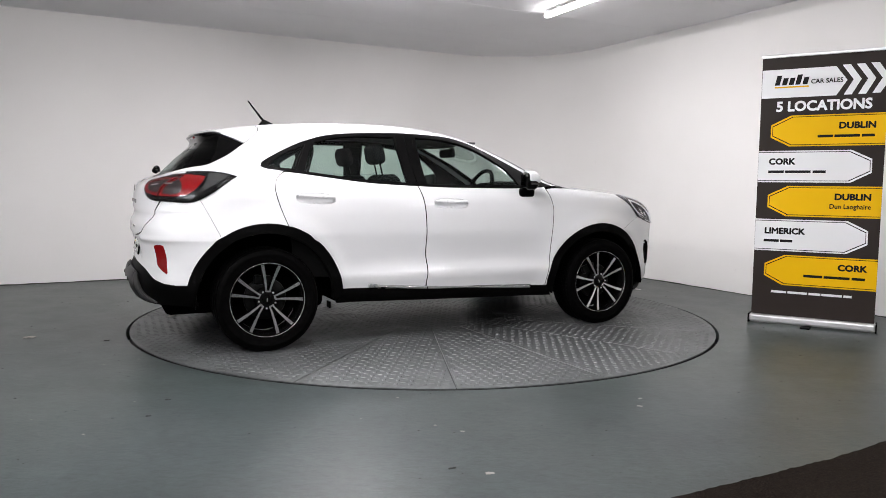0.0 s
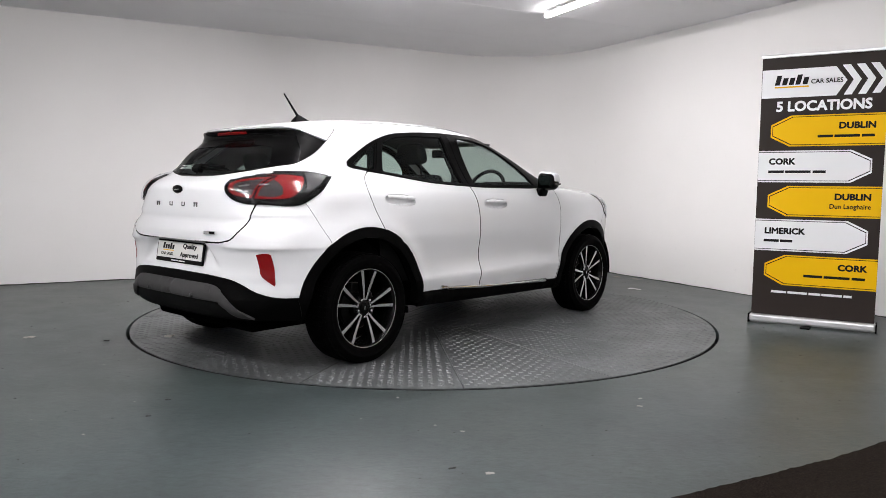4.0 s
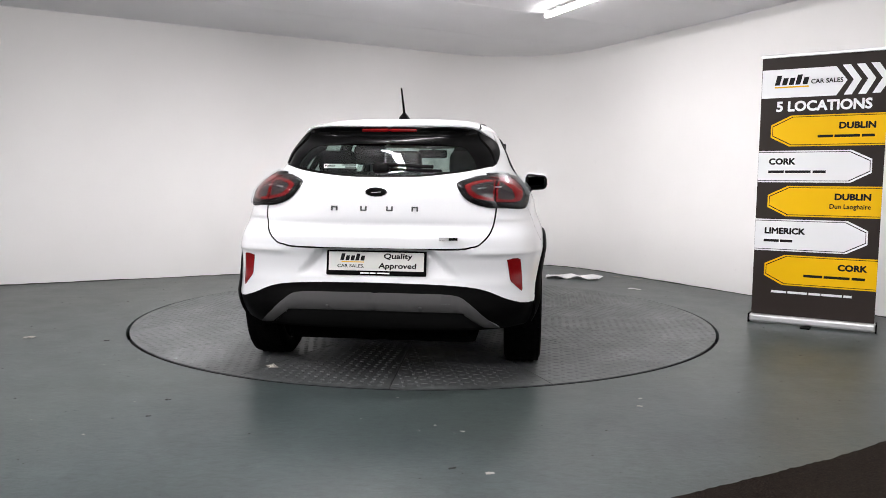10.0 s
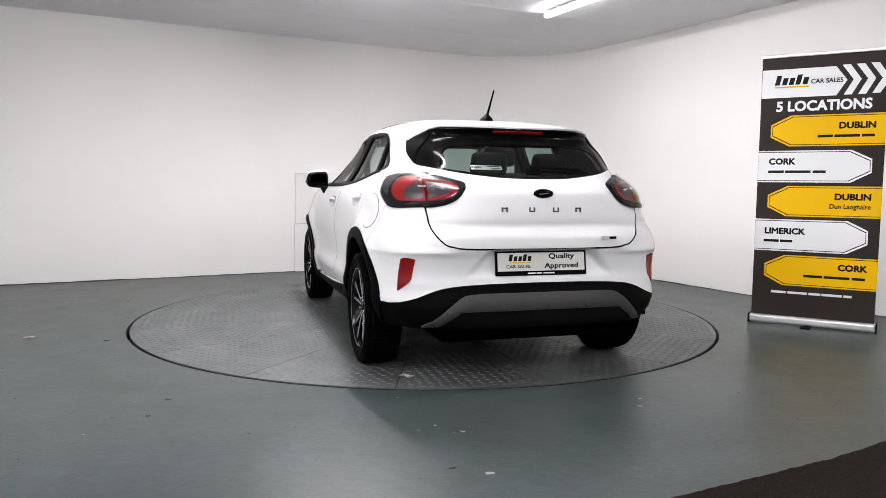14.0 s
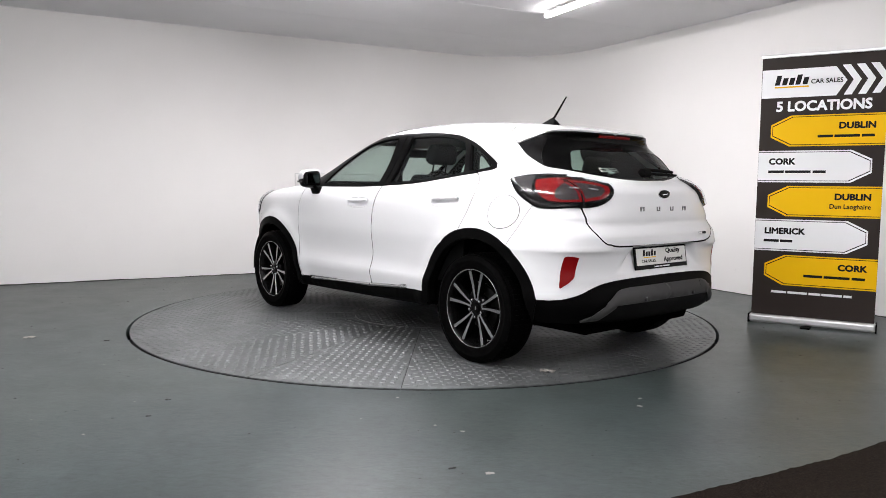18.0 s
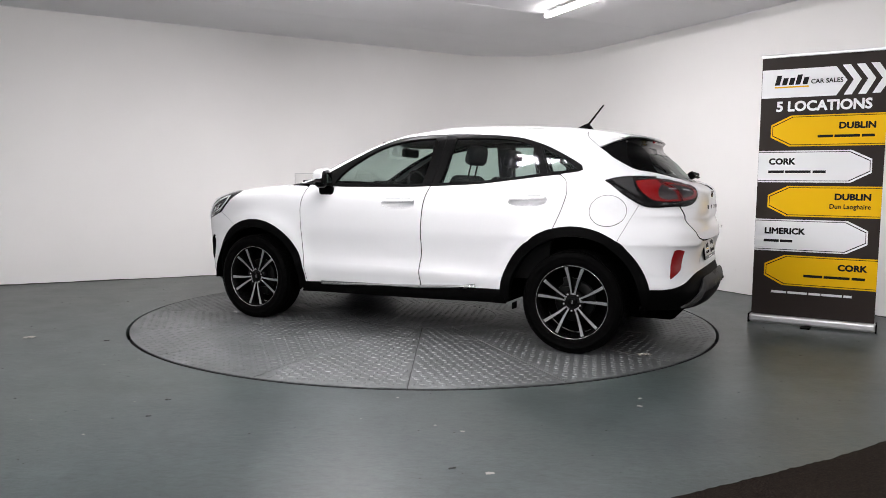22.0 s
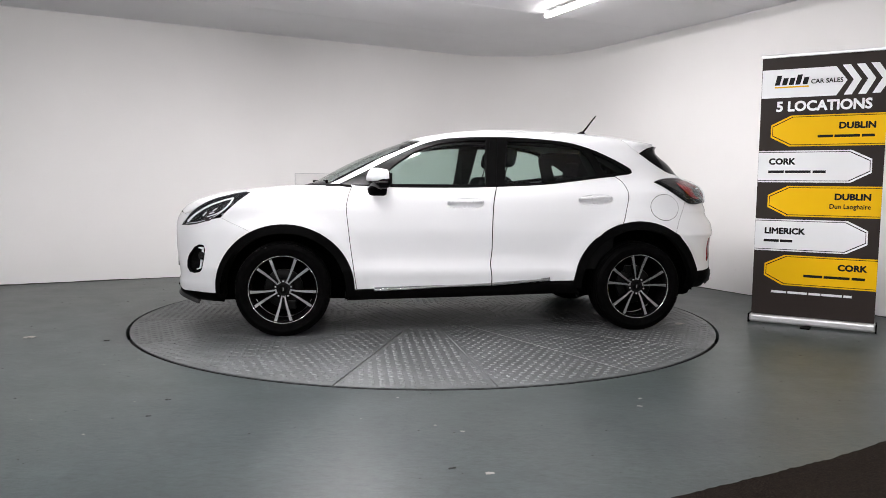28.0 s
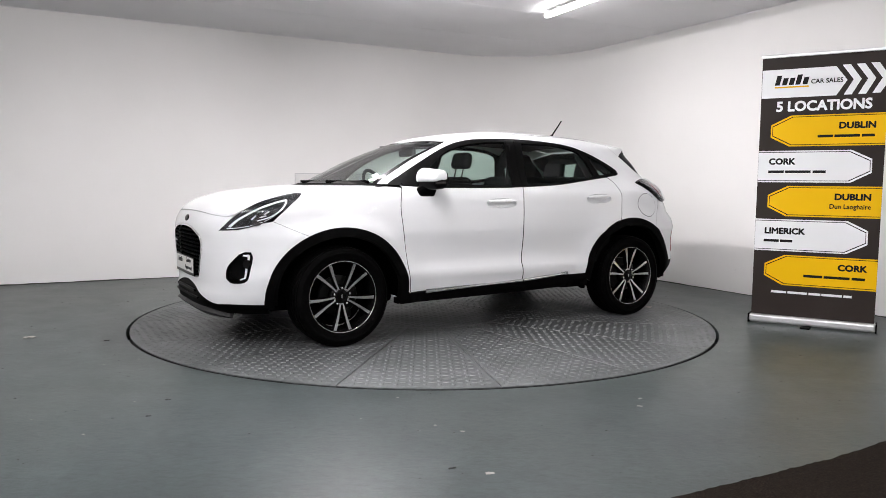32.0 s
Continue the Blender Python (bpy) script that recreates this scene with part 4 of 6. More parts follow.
def front_end():
    # bumper with holes for grille and fog lamps
    top = F((0.0, 0.872), (0.30, 0.867), (0.50, 0.853), (0.585, 0.843))
    lampline = S((1.94, 0.85), (1.905, 0.80), (1.83, 0.806), (1.725, 0.825))
    c0, c1 = arch_angle(FA, 1.512, 0.730), arch_angle(FA, 1.768, 0.29)
    half = top + lampline + S((1.725, 0.825), (1.512, 0.730)) + arch(*FA, c0, c1) + S((1.768, 0.29), (1.82, 0.288)) + F((0.52, 0.288), (0.47, 0.292), (0.32, 0.345), (0.18, 0.385), (0.0, 0.405))
    grille = F((0.0, 0.782), (0.17, 0.775), (0.28, 0.755), (0.37, 0.725)) + F((0.37, 0.725), (0.402, 0.68), (0.395, 0.62), (0.335, 0.49)) + F((0.335, 0.49), (0.30, 0.452), (0.25, 0.438), (0.0, 0.430))
    fog = S((1.918, 0.615), (1.883, 0.632), (1.850, 0.631), (1.838, 0.60), (1.856, 0.50), (1.870, 0.448), (1.906, 0.428), (1.958, 0.430), (1.980, 0.458), (1.972, 0.538), (1.918, 0.615))[:-1]
    gl = grille + flip(grille)[1:-1]
    panel("front_bumper", half + flip(half)[1:-1], M_WHITE, car, holes=[gl, fog, flip(fog)], sides="C", gap=GAP * 0.25, step=0.03, depth=0.03, label="white front bumper")
    rim = F((0.0, 0.890), (0.3, 0.885), (0.5, 0.872), (0.585, 0.862)) + S((1.93, 0.877), (1.86, 0.918)) + S((1.86, 0.89), (1.93, 0.84)) + F((0.585, 0.828), (0.5, 0.838), (0.3, 0.850), (0.0, 0.855))
    panel("bonnet_flange", rim + flip(rim)[1:-1], M_WHITE, car, sides="C", off=-0.008, depth=0.003, step=0.03)
    # grille: backing, frame strip, rows of small vanes
    g = panel("grille", gl, M_DARK, car, sides="C", off=-0.035, depth=0.01, label="black honeycomb grille")
    for r, z in enumerate(np.arange(0.46, 0.77, 0.026)):
        ymax = float(np.interp(z, [0.44, 0.49, 0.62, 0.68, 0.722, 0.757, 0.776], [0.26, 0.33, 0.388, 0.396, 0.365, 0.27, 0.16])) - 0.01
        y = -ymax + (0.02 if r % 2 else 0.04)
        bm = bmesh.new()
        while y < ymax - 0.015:
            x = float(skin(bearing_end(np.array([y]), np.array([z]), True), np.array([z]))[0][0])
            box(bm, x - 0.014, y, z, 0.016, 0.034, 0.007, m=Matrix.Rotation(0.25, 4, "Y"))
            y += 0.042
        part("grille_bar", bm, M_BLACK, g)
    in_g = [(p * 0.955, 0.607 + (z - 0.607) * 0.95) for p, z in gl]
    panel("grille_surround", gl, M_CHROME, car, holes=[in_g], sides="C", off=0.001, depth=0.02, step=0.02, gap=0.001, label="thin chrome grille surround")
    # fog lamp pockets
    for f in panel("fog_lamp_pocket", fog, M_GLOSSBLACK, car, sides="LR", off=-0.018, depth=0.02, step=0.03, label="gloss black fog lamp pocket"):
        s = 1 if f.data.vertices[0].co.y > 0 else -1
        p = skin(bearing_side(np.array([1.873]), np.array([0.55])), np.array([0.55]))[0]
        bm = bmesh.new()
        bmesh.ops.create_cone(bm, segments=24, radius1=0.03, radius2=0.026, depth=0.012, cap_ends=True)
        o = part("fog_lamp", bm, M_LAMPDARK, f, "round fog lamp")
        o.matrix_basis = Matrix.Translation((p[0] - 0.002, s * (p[1] - 0.006), 0.552)) @ Vector((0.75, s * 0.65, 0)).to_track_quat("Z", "Y").to_matrix().to_4x4()
    blade = S((1.896, 0.612), (1.864, 0.614), (1.858, 0.60), (1.873, 0.51), (1.884, 0.460), (1.914, 0.446)) + S((1.914, 0.446), (1.914, 0.455), (1.892, 0.466), (1.883, 0.515), (1.870, 0.60), (1.896, 0.604))
    panel("fog_lamp_blade", blade, M_DRL, car, sides="LR", off=-0.010, depth=0.01, step=0.012, label="silver running light strip")
    # lower intake and lip
    low = F((0.0, 0.402), (0.18, 0.382), (0.32, 0.342), (0.47, 0.289), (0.52, 0.285)) + S((1.82, 0.285), (1.768, 0.287)) + S((1.768, 0.287), (1.74, 0.25), (1.72, 0.215)) + F((0.6, 0.215), (0.3, 0.215), (0.0, 0.215))
    panel("lower_grille", low + flip(low)[1:-1], M_BLACK, car, sides="C", off=-0.004, depth=0.02, step=0.03, label="black lower bumper trim")
    for z in (0.355, 0.315):
        w = 0.30 if z < 0.33 else 0.24
        bar = F((w, z), (0.0, z + 0.004), (-w, z)) + F((-w, z - 0.014), (0.0, z - 0.012), (w, z - 0.014))
        panel("intake_bar", bar, M_SATIN, car, sides="C", off=0.008, depth=0.02, step=0.02)
    lip = F((0.0, 0.262), (0.25, 0.258), (0.40, 0.243), (0.49, 0.214)) + F((0.49, 0.204), (0.3, 0.205), (0.0, 0.212))
    panel("splitter", lip + flip(lip)[1:-1], M_GREYPL, car, sides="C", off=0.022, depth=0.05, step=0.02, label="grey plastic splitter lip")
    # headlamps
    hl = S((2.016, 0.764), (1.985, 0.80), (1.93, 0.860), (1.85, 0.915), (1.766, 0.953), (1.64, 0.988)) + S((1.64, 0.988), (1.55, 1.004), (1.523, 1.001)) \
        + S((1.523, 1.001), (1.575, 0.960), (1.652, 0.902), (1.715, 0.850), (1.765, 0.820)) + S((1.765, 0.820), (1.83, 0.796), (1.92, 0.772), (2.016, 0.764))
    made = panel("headlamp", hl, M_LAMPMID, car, sides="LR", off=0.003, depth=0.012, step=0.02, label="dark headlamp with silver light signature")
    sig_a = ribbon([(1.962, 0.788), (1.905, 0.842), (1.81, 0.899), (1.71, 0.937), (1.632, 0.957)], 0.012, 0.008)
    sig_b = ribbon([(1.634, 0.957), (1.650, 0.925), (1.690, 0.885), (1.745, 0.852), (1.815, 0.828)], 0.010, 0.006)
    low_edge = ribbon([(1.975, 0.777), (1.89, 0.789), (1.80, 0.815), (1.735, 0.848), (1.665, 0.905)], 0.0045, 0.0035)
    lensA = S((1.86, 0.80), (1.80, 0.865), (1.755, 0.875), (1.765, 0.84), (1.80, 0.80), (1.86, 0.795))

    for k, ob in enumerate(made):
        sd = "LR"[k]
        panel("light_signature", sig_a, M_DRL, ob, sides=sd, off=0.008, depth=0.004, step=0.012, label="silver hook-shaped light strip")
        panel("light_signature", sig_b, M_DRL, ob, sides=sd, off=0.0085, depth=0.004, step=0.012)
        panel("projector", lensA, M_LAMPGREY, ob, sides=sd, off=0.007, depth=0.004, step=0.015)
        panel("lamp_trim", low_edge, M_ALUFRAME, ob, sides=sd, off=0.007, depth=0.003, step=0.012)
        for pts in ([(1.775, 0.868), (1.745, 0.888)], [(1.80, 0.850), (1.762, 0.862)], [(1.845, 0.835), (1.82, 0.862)]):
            panel("led_block", ribbon(pts, 0.008, 0.008), M_ALUFRAME, ob, sides=sd, off=0.0075, depth=0.003, step=0.012)
        panel("headlamp_lens", hl, M_LENS, ob, sides=sd, off=0.014, depth=0.010, step=0.03, gap=0.004, shape=None).visible_shadow = False
    # front plate
    bm = bmesh.new()
    box(bm, 0, 0, 0, 0.525, 0.125, 0.012, 0.004)
    fp = part("number_plate", bm, M_GLOSSBLACK, car, "white dealer number plate in a black holder")
    fp.matrix_basis = Matrix.Translation((2.100, 0, 0.505)) @ pose(0, 0, 0, 90, 0, 90)
    bm = bmesh.new()
    box(bm, 0, 0.006, 0.0065, 0.50, 0.096, 0.003, 0.001)
    part("plate_face", bm, M_PLATEWHITE, fp)
    mesh_text("plate_text", "Quality", 0.036, M_INK, fp, pose(0.115, 0.034, 0.0085), "black printed word", 0.0012, 1.35)
    mesh_text("plate_text", "Approved", 0.036, M_INK, fp, pose(0.115, -0.015, 0.0085), "black printed word", 0.0012, 1.3)
    logo_bars(fp, -0.125, 0.026, 0.13, 0.034, 0.0085, M_INK)
    # nose badge
    bm = bmesh.new()
    bmesh.ops.create_uvsphere(bm, u_segments=20, v_segments=10, radius=1)
    bmesh.ops.scale(bm, vec=(0.055, 0.024, 0.006), verts=bm.verts)
    b = part("nose_badge", bm, M_GLOSSBLACK, car, "dark oval badge", True)
    b.matrix_basis = Matrix.Translation((float(XF(0.825)) + 0.002, 0, 0.825)) @ pose(0, 0, 0, 0, 72, 0) @ pose(0, 0, 0, 0, 0, 90)


def rear_end():
    # tailgate, bumper
    gate = R((0.0, 1.106), (0.2, 1.112), (0.4, 1.135), (0.50, 1.156), (0.578, 1.178)) + R((0.578, 1.178), (0.602, 1.13), (0.618, 1.04), (0.622, 0.95)) + R((0.622, 0.95), (0.612, 0.87), (0.590, 0.81), (0.540, 0.757), (0.50, 0.7455), (0.44, 0.7355), (0.23, 0.732), (0.0, 0.731))
    panel("tailgate", gate + flip(gate)[1:-1], M_WHITE, car, tail=True, sides="C", gap=GAP, step=0.03, depth=0.02, label="white tailgate")
    c0, c1 = arch_angle(RA, -1.575, 0.73), arch_angle(RA, -1.77, 0.44)
    bump = R((0.0, 0.727), (0.23, 0.7275), (0.44, 0.7305), (0.50, 0.7415), (0.540, 0.753), (0.592, 0.806), (0.616, 0.87), (0.626, 0.95)) + S((-1.82, 0.95), (-1.69, 0.965)) + S((-1.69, 0.965), (-1.635, 0.86), (-1.575, 0.73)) \
        + arch(*RA, c0, c1) + S((-1.77, 0.44), (-1.84, 0.440)) + R((0.758, 0.448), (0.68, 0.474), (0.59, 0.512), (0.49, 0.534), (0.3, 0.546), (0.0, 0.550))
    panel("rear_bumper", bump + flip(bump)[1:-1], M_WHITE, car, tail=True, sides="C", gap=GAP * 0.3, step=0.015, depth=0.03, label="white rear bumper")
    low = R((0.0, 0.549), (0.3, 0.545), (0.49, 0.533), (0.59, 0.511), (0.68, 0.473), (0.758, 0.447)) + S((-1.84, 0.439), (-1.77, 0.438)) + S((-1.77, 0.438), (-1.74, 0.35), (-1.71, 0.30)) + R((0.68, 0.302), (0.4, 0.302), (0.0, 0.302))
    panel("lower_rear_bumper", low + flip(low)[1:-1], M_BLACK, car, tail=True, sides="C", off=-0.002, gap=0.001, depth=0.03, step=0.03, label="black lower rear bumper")
    skid = R((0.0, 0.497), (0.35, 0.495)) + R((0.35, 0.495), (0.44, 0.484), (0.50, 0.445), (0.58, 0.378), (0.648, 0.322)) + R((0.648, 0.322), (0.565, 0.330)) + R((0.565, 0.330), (0.47, 0.395), (0.42, 0.408), (0.0, 0.412))
    panel("skid_plate", skid + flip(skid)[1:-1], M_GREYPL, car, tail=True, sides="C", off=0.012, depth=0.03, step=0.02, label="grey plastic rear skid plate", shape=domed(0.010, 0.03))
    sk2 = R((0.0, 0.410), (0.42, 0.405), (0.47, 0.392), (0.555, 0.327)) + R((0.555, 0.327), (0.45, 0.322), (0.0, 0.320))
    panel("diffuser", sk2 + flip(sk2)[1:-1], plastic("dark_grey_plastic", 0.006, 0.4), car, tail=True, sides="C", off=0.006, depth=0.03, step=0.025, label="dark grey diffuser below the skid plate")
    for y in (0.245, -0.245):
        x = float(skin(bearing_end(np.array([y]), np.array([0.428]), False), np.array([0.428]))[0][0])
        o = lathe("parking_sensor", [(0.0, 0.003), (0.009, 0.003), (0.011, 0.0), (0.011, -0.01)], M_GREYPL, car, 20)
        o.matrix_basis = Matrix.Translation((x - 0.024, y, 0.428)) @ pose(0, 0, 0, 0, -90, 0)
    hatch = R((-0.35, 0.484), (-0.40, 0.480)) + R((-0.40, 0.480), (-0.402, 0.446)) + R((-0.402, 0.446), (-0.352, 0.446)) + R((-0.352, 0.446), (-0.35, 0.484))
    panel("tow_hatch", hatch, M_GREYPL, car, tail=True, sides="C", off=0.0235, depth=0.002, step=0.02)
    # spoiler, black glass field and panes
    sp = []
    (p0, z0), = S((-1.517, 1.384), (-1.517, 1.3841))[:1]
    yc = float(skin(np.array([p0]), np.array([z0]))[0][1])
    for y in np.linspace(yc, -yc, 21):
        sp.append((-1.648 + 0.131 * (abs(y) / yc) ** 2.5, y))
    e0 = skin(np.array([p for p, _ in S(*ROOF_EDGE)]), np.array([z for _, z in S(*ROOF_EDGE)]))[-1]
    fr = [(-1.274 - 0.02 * (1 - (y / e0[1]) ** 2), y) for y in np.linspace(-e0[1], e0[1], 12)]
    top_panel("roof_spoiler", fr + sp, M_WHITE, car, gap=0.001, step=0.03, depth=0.010, low=1.388, label="white roof spoiler")
    tri = S((-1.274, 1.432), (-1.304, 1.389), (-1.382, 1.325)) + S((-1.382, 1.325), (-1.45, 1.358), (-1.517, 1.384)) + S((-1.517, 1.384), (-1.45, 1.405), (-1.36, 1.420), (-1.274, 1.432))
    panel("spoiler_side", tri, M_WHITE, car, sides="LR", depth=0.012, step=0.02, gap=0.001)
    # black under the spoiler's edge
    blk = S((-1.384, 1.323), (-1.49, 1.248), (-1.602, 1.186)) + S((-1.602, 1.186), (-1.70, 1.15)) + R((0.52, 1.155), (0.4, 1.133), (0.2, 1.110), (0.0, 1.104))
    topb = R((0.0, 1.386), (0.2, 1.386), (0.36, 1.384)) + S((-1.55, 1.386), (-1.46, 1.357), (-1.384, 1.323))
    ring = topb + blk[1:] + flip(blk)[1:-1] + flip(topb)[:-1]
    pane = R((0.0, 1.296), (0.25, 1.294), (0.40, 1.285), (0.445, 1.262)) + R((0.445, 1.262), (0.49, 1.20), (0.50, 1.166)) + R((0.50, 1.166), (0.38, 1.143), (0.2, 1.122), (0.0, 1.117))
    panel("rear_window_border", ring, M_GLOSSBLACK, car, holes=[pane + flip(pane)[1:-1]], tail=True, sides="C", off=-0.003, depth=0.008, gap=0.002, step=0.03, label="gloss black rear window border")
    panel("rear_window", pane + flip(pane)[1:-1], M_REARGLASS, car, tail=True, sides="C", off=-0.005, depth=0, step=0.05, label="tinted rear window").visible_shadow = False
    fin = S((-1.392, 1.318), (-1.49, 1.246), (-1.60, 1.186)) + S((-1.60, 1.186), (-1.555, 1.27), (-1.525, 1.37)) + S((-1.525, 1.37), (-1.46, 1.348), (-1.392, 1.318))
    panel("rear_pillar_trim", fin, M_SATIN, car, sides="LR", off=0.004, depth=0.012, step=0.02, label="black rear pillar trim")
    bl = R((0.155, 1.380), (0.0, 1.381), (-0.155, 1.380)) + R((-0.155, 1.369), (0.0, 1.369), (0.155, 1.369))
    panel("high_brake_light", bl, M_RED, car, tail=True, sides="C", off=0.008, depth=0.014, step=0.01, label="red high-mounted brake light")
    # tail lamps
    tl = S((-1.455, 1.104), (-1.53, 1.126), (-1.65, 1.136), (-1.74, 1.130)) + R((0.56, 1.121), (0.49, 1.105), (0.43, 1.085)) + R((0.43, 1.085), (0.412, 1.070), (0.42, 1.045)) \
        + R((0.42, 1.045), (0.46, 0.995), (0.52, 0.962), (0.59, 0.946)) + S((-1.79, 0.938), (-1.72, 0.944), (-1.66, 0.972), (-1.58, 1.022), (-1.51, 1.070), (-1.455, 1.104))
    dark = panel("tail_lamp", tl, M_LAMPDARK, car, tail=True, sides="LR", off=0.006, depth=0.02, step=0.018, label="tail lamp with a red ring in a black housing", shape=domed(0.010, 0.03))
    red1 = S((-1.640, 1.090), (-1.71, 1.099), (-1.79, 1.097)) + R((0.612, 1.092), (0.606, 1.03), (0.610, 0.976)) + S((-1.82, 0.972), (-1.76, 0.980), (-1.71, 1.012), (-1.665, 1.055), (-1.640, 1.090))
    red2 = R((0.598, 1.086), (0.54, 1.080), (0.48, 1.066), (0.452, 1.052)) + R((0.452, 1.052), (0.462, 1.030), (0.50, 0.998), (0.598, 0.976)) + R((0.598, 0.976), (0.598, 1.086))
    grey1 = S((-1.785, 1.076), (-1.83, 1.083)) + R((0.618, 1.081), (0.614, 1.03), (0.618, 0.988)) + S((-1.83, 0.983), (-1.79, 0.994), (-1.775, 1.035), (-1.785, 1.076))
    grey2 = R((0.592, 1.074), (0.54, 1.067), (0.482, 1.048), (0.512, 1.014), (0.592, 0.993)) + R((0.592, 0.993), (0.592, 1.074))
    tipg = S((-1.50, 1.098), (-1.56, 1.110), (-1.615, 1.112)) + S((-1.615, 1.112), (-1.64, 1.065), (-1.685, 1.00)) + S((-1.685, 1.00), (-1.60, 1.04), (-1.50, 1.098))
    for k, ob in enumerate(dark):
        sd = "LR"[k]
        panel("red_section", red1, M_RED, ob, holes=[grey1], tail=True, sides=sd, off=0.019, depth=0.004, step=0.015, label="red lamp section")
        panel("red_section", red2, M_DEEPRED, ob, holes=[grey2], tail=True, sides=sd, off=0.019, depth=0.004, step=0.015, label="dark red lamp ring")
        panel("reversing_light", grey1, M_LAMPGREY, ob, tail=True, sides=sd, off=0.018, depth=0.004, step=0.015, label="grey clear lamp section")
        panel("reversing_light", grey2, M_LAMPGREY, ob, tail=True, sides=sd, off=0.018, depth=0.004, step=0.015)
        panel("smoked_tip", tipg, material("smoke_tip", grey(0.035), 0.2), ob, tail=True, sides=sd, off=0.019, depth=0.003, step=0.015)
        tick = R((0.628, 1.05), (0.595, 1.05), (0.597, 1.042), (0.628, 1.042))
        panel("light_bar", tick, M_CHROME, ob, tail=True, sides=sd, off=0.0195, depth=0.002, step=0.01)
        tick = R((0.56, 1.046), (0.515, 1.040), (0.518, 1.034), (0.56, 1.040))
        panel("light_bar", tick, M_CHROME, ob, tail=True, sides=sd, off=0.0195, depth=0.002, step=0.01)
        panel("tail_lamp_lens", tl, M_LENS, ob, tail=True, sides=sd, off=0.0205, depth=0.018, step=0.018, gap=0.004, shape=domed(0.008, 0.03)).visible_shadow = False
    # reflectors with a moulded pocket
    refl = R((0.684, 0.678), (0.715, 0.686), (0.740, 0.686), (0.750, 0.678)) + R((0.750, 0.678), (0.757, 0.60), (0.763, 0.520), (0.761, 0.507)) + R((0.761, 0.507), (0.745, 0.522), (0.708, 0.560), (0.700, 0.575)) + R((0.700, 0.575), (0.684, 0.678))
    panel("reflector", refl, M_RED, car, tail=True, sides="LR", off=0.004, depth=0.01, step=0.02, label="red bumper reflector")
    # number plate with the dealer's text, holder
    bm = bmesh.new()
    box(bm, 0, 0, 0, 0.535, 0.132, 0.012, 0.005)
    plate = part("number_plate", bm, M_GLOSSBLACK, car, "white dealer number plate in a black holder")
    tilt = 9
    plate.matrix_basis = Matrix.Translation((-2.008, 0, 0.652)) @ pose(0, 0, 0, 90 - tilt, 0, -90)
    bm = bmesh.new()
    box(bm, 0, 0.008, 0.0065, 0.508, 0.098, 0.003, 0.001)
    part("plate_face", bm, M_PLATEWHITE, plate)
    z = 0.0085
    mesh_text("plate_text", "Quality", 0.038, M_INK, plate, pose(0.115, 0.036, z), "black printed word", 0.0014, 1.35, slant=0.06)
    mesh_text("plate_text", "Approved", 0.038, M_INK, plate, pose(0.115, -0.015, z), "black printed word", 0.0014, 1.3, slant=0.06)
    mesh_text("plate_text", "CAR SALES.", 0.024, M_INK, plate, pose(-0.135, -0.018, z), "black printed words", 0.0004, 1.2)
    logo_bars(plate, -0.125, 0.030, 0.135, 0.036, z, M_INK)
    flat_bar("yellow_underline", plate, -0.125, 0.004, 0.12, 0.005, z, M_PRINT_YELLOW)
    for x, w in ((-0.060, 0.046), (-0.016, 0.030), (0.040, 0.066)):
        flat_bar("small_text_bar", plate, x, -0.0535, w, 0.007, 0.0065, M_PRINT_WHITE)
    # maker's badge and four bright letters drawn as plain shapes
    bm = bmesh.new()
    bmesh.ops.create_uvsphere(bm, u_segments=28, v_segments=12, radius=1)
    bmesh.ops.scale(bm, vec=(0.057, 0.024, 0.007), verts=bm.verts)
    b = part("tail_badge", bm, M_GLOSSBLACK, car, "dark oval badge with a chrome rim", True)
    b.matrix_basis = Matrix.Translation((-2.016, 0, 1.026)) @ pose(0, 0, 0, 88, 0, -90)
    vs, fs = [], []
    for i in range(40):
        a = 2 * math.pi * i / 40
        for k in range(6):
            q = 2 * math.pi * k / 6
            r = 1 + 0.05 * math.cos(q)
            vs.append((0.058 * r * math.cos(a), 0.0245 * r * math.sin(a) + 0.001 * math.cos(q) * math.sin(a), 0.003 * math.sin(q)))
    for i in range(40):
        for k in range(6):
            fs.append((i * 6 + k, ((i + 1) % 40) * 6 + k, ((i + 1) % 40) * 6 + (k + 1) % 6, i * 6 + (k + 1) % 6))
    mesh_ob("badge_rim", vs, fs, M_CHROME, b, "", True)
    mesh_ob("badge_mark", [(x, y, z) for z in (0.0066, 0.0078) for x, y in ((-0.028, -0.005), (0.026, -0.001), (0.028, 0.002), (-0.024, -0.001))],
            [(4, 5, 6, 7), (0, 1, 5, 4), (1, 2, 6, 5), (2, 3, 7, 6), (3, 0, 4, 7)], M_CHROME, b)
    for y in (0.222, 0.066, -0.072, -0.205):
        bm = bmesh.new()
        box(bm, -0.016, 0, 0, 0.010, 0.036, 0.008, 0.001)
        box(bm, 0.016, 0, 0, 0.010, 0.036, 0.008, 0.001)
        box(bm, 0, 0.012 if y > 0.1 or y < -0.1 else -0.013, 0, 0.026, 0.009, 0.008, 0.001)
        o = part("letter_shape", bm, M_EMBLEM, car, "small dark chrome emblem shape")
        o.matrix_basis = Matrix.Translation((float(XR(0.94)) + 0.002 + 0.02 * y * y, y, 0.94)) @ pose(0, 0, 0, 90, 0, -90) @ Matrix.Diagonal((0.82, 0.70, 1, 1))
    bm = bmesh.new()
    box(bm, 0, 0, 0, 0.098, 0.018, 0.005, 0.002)
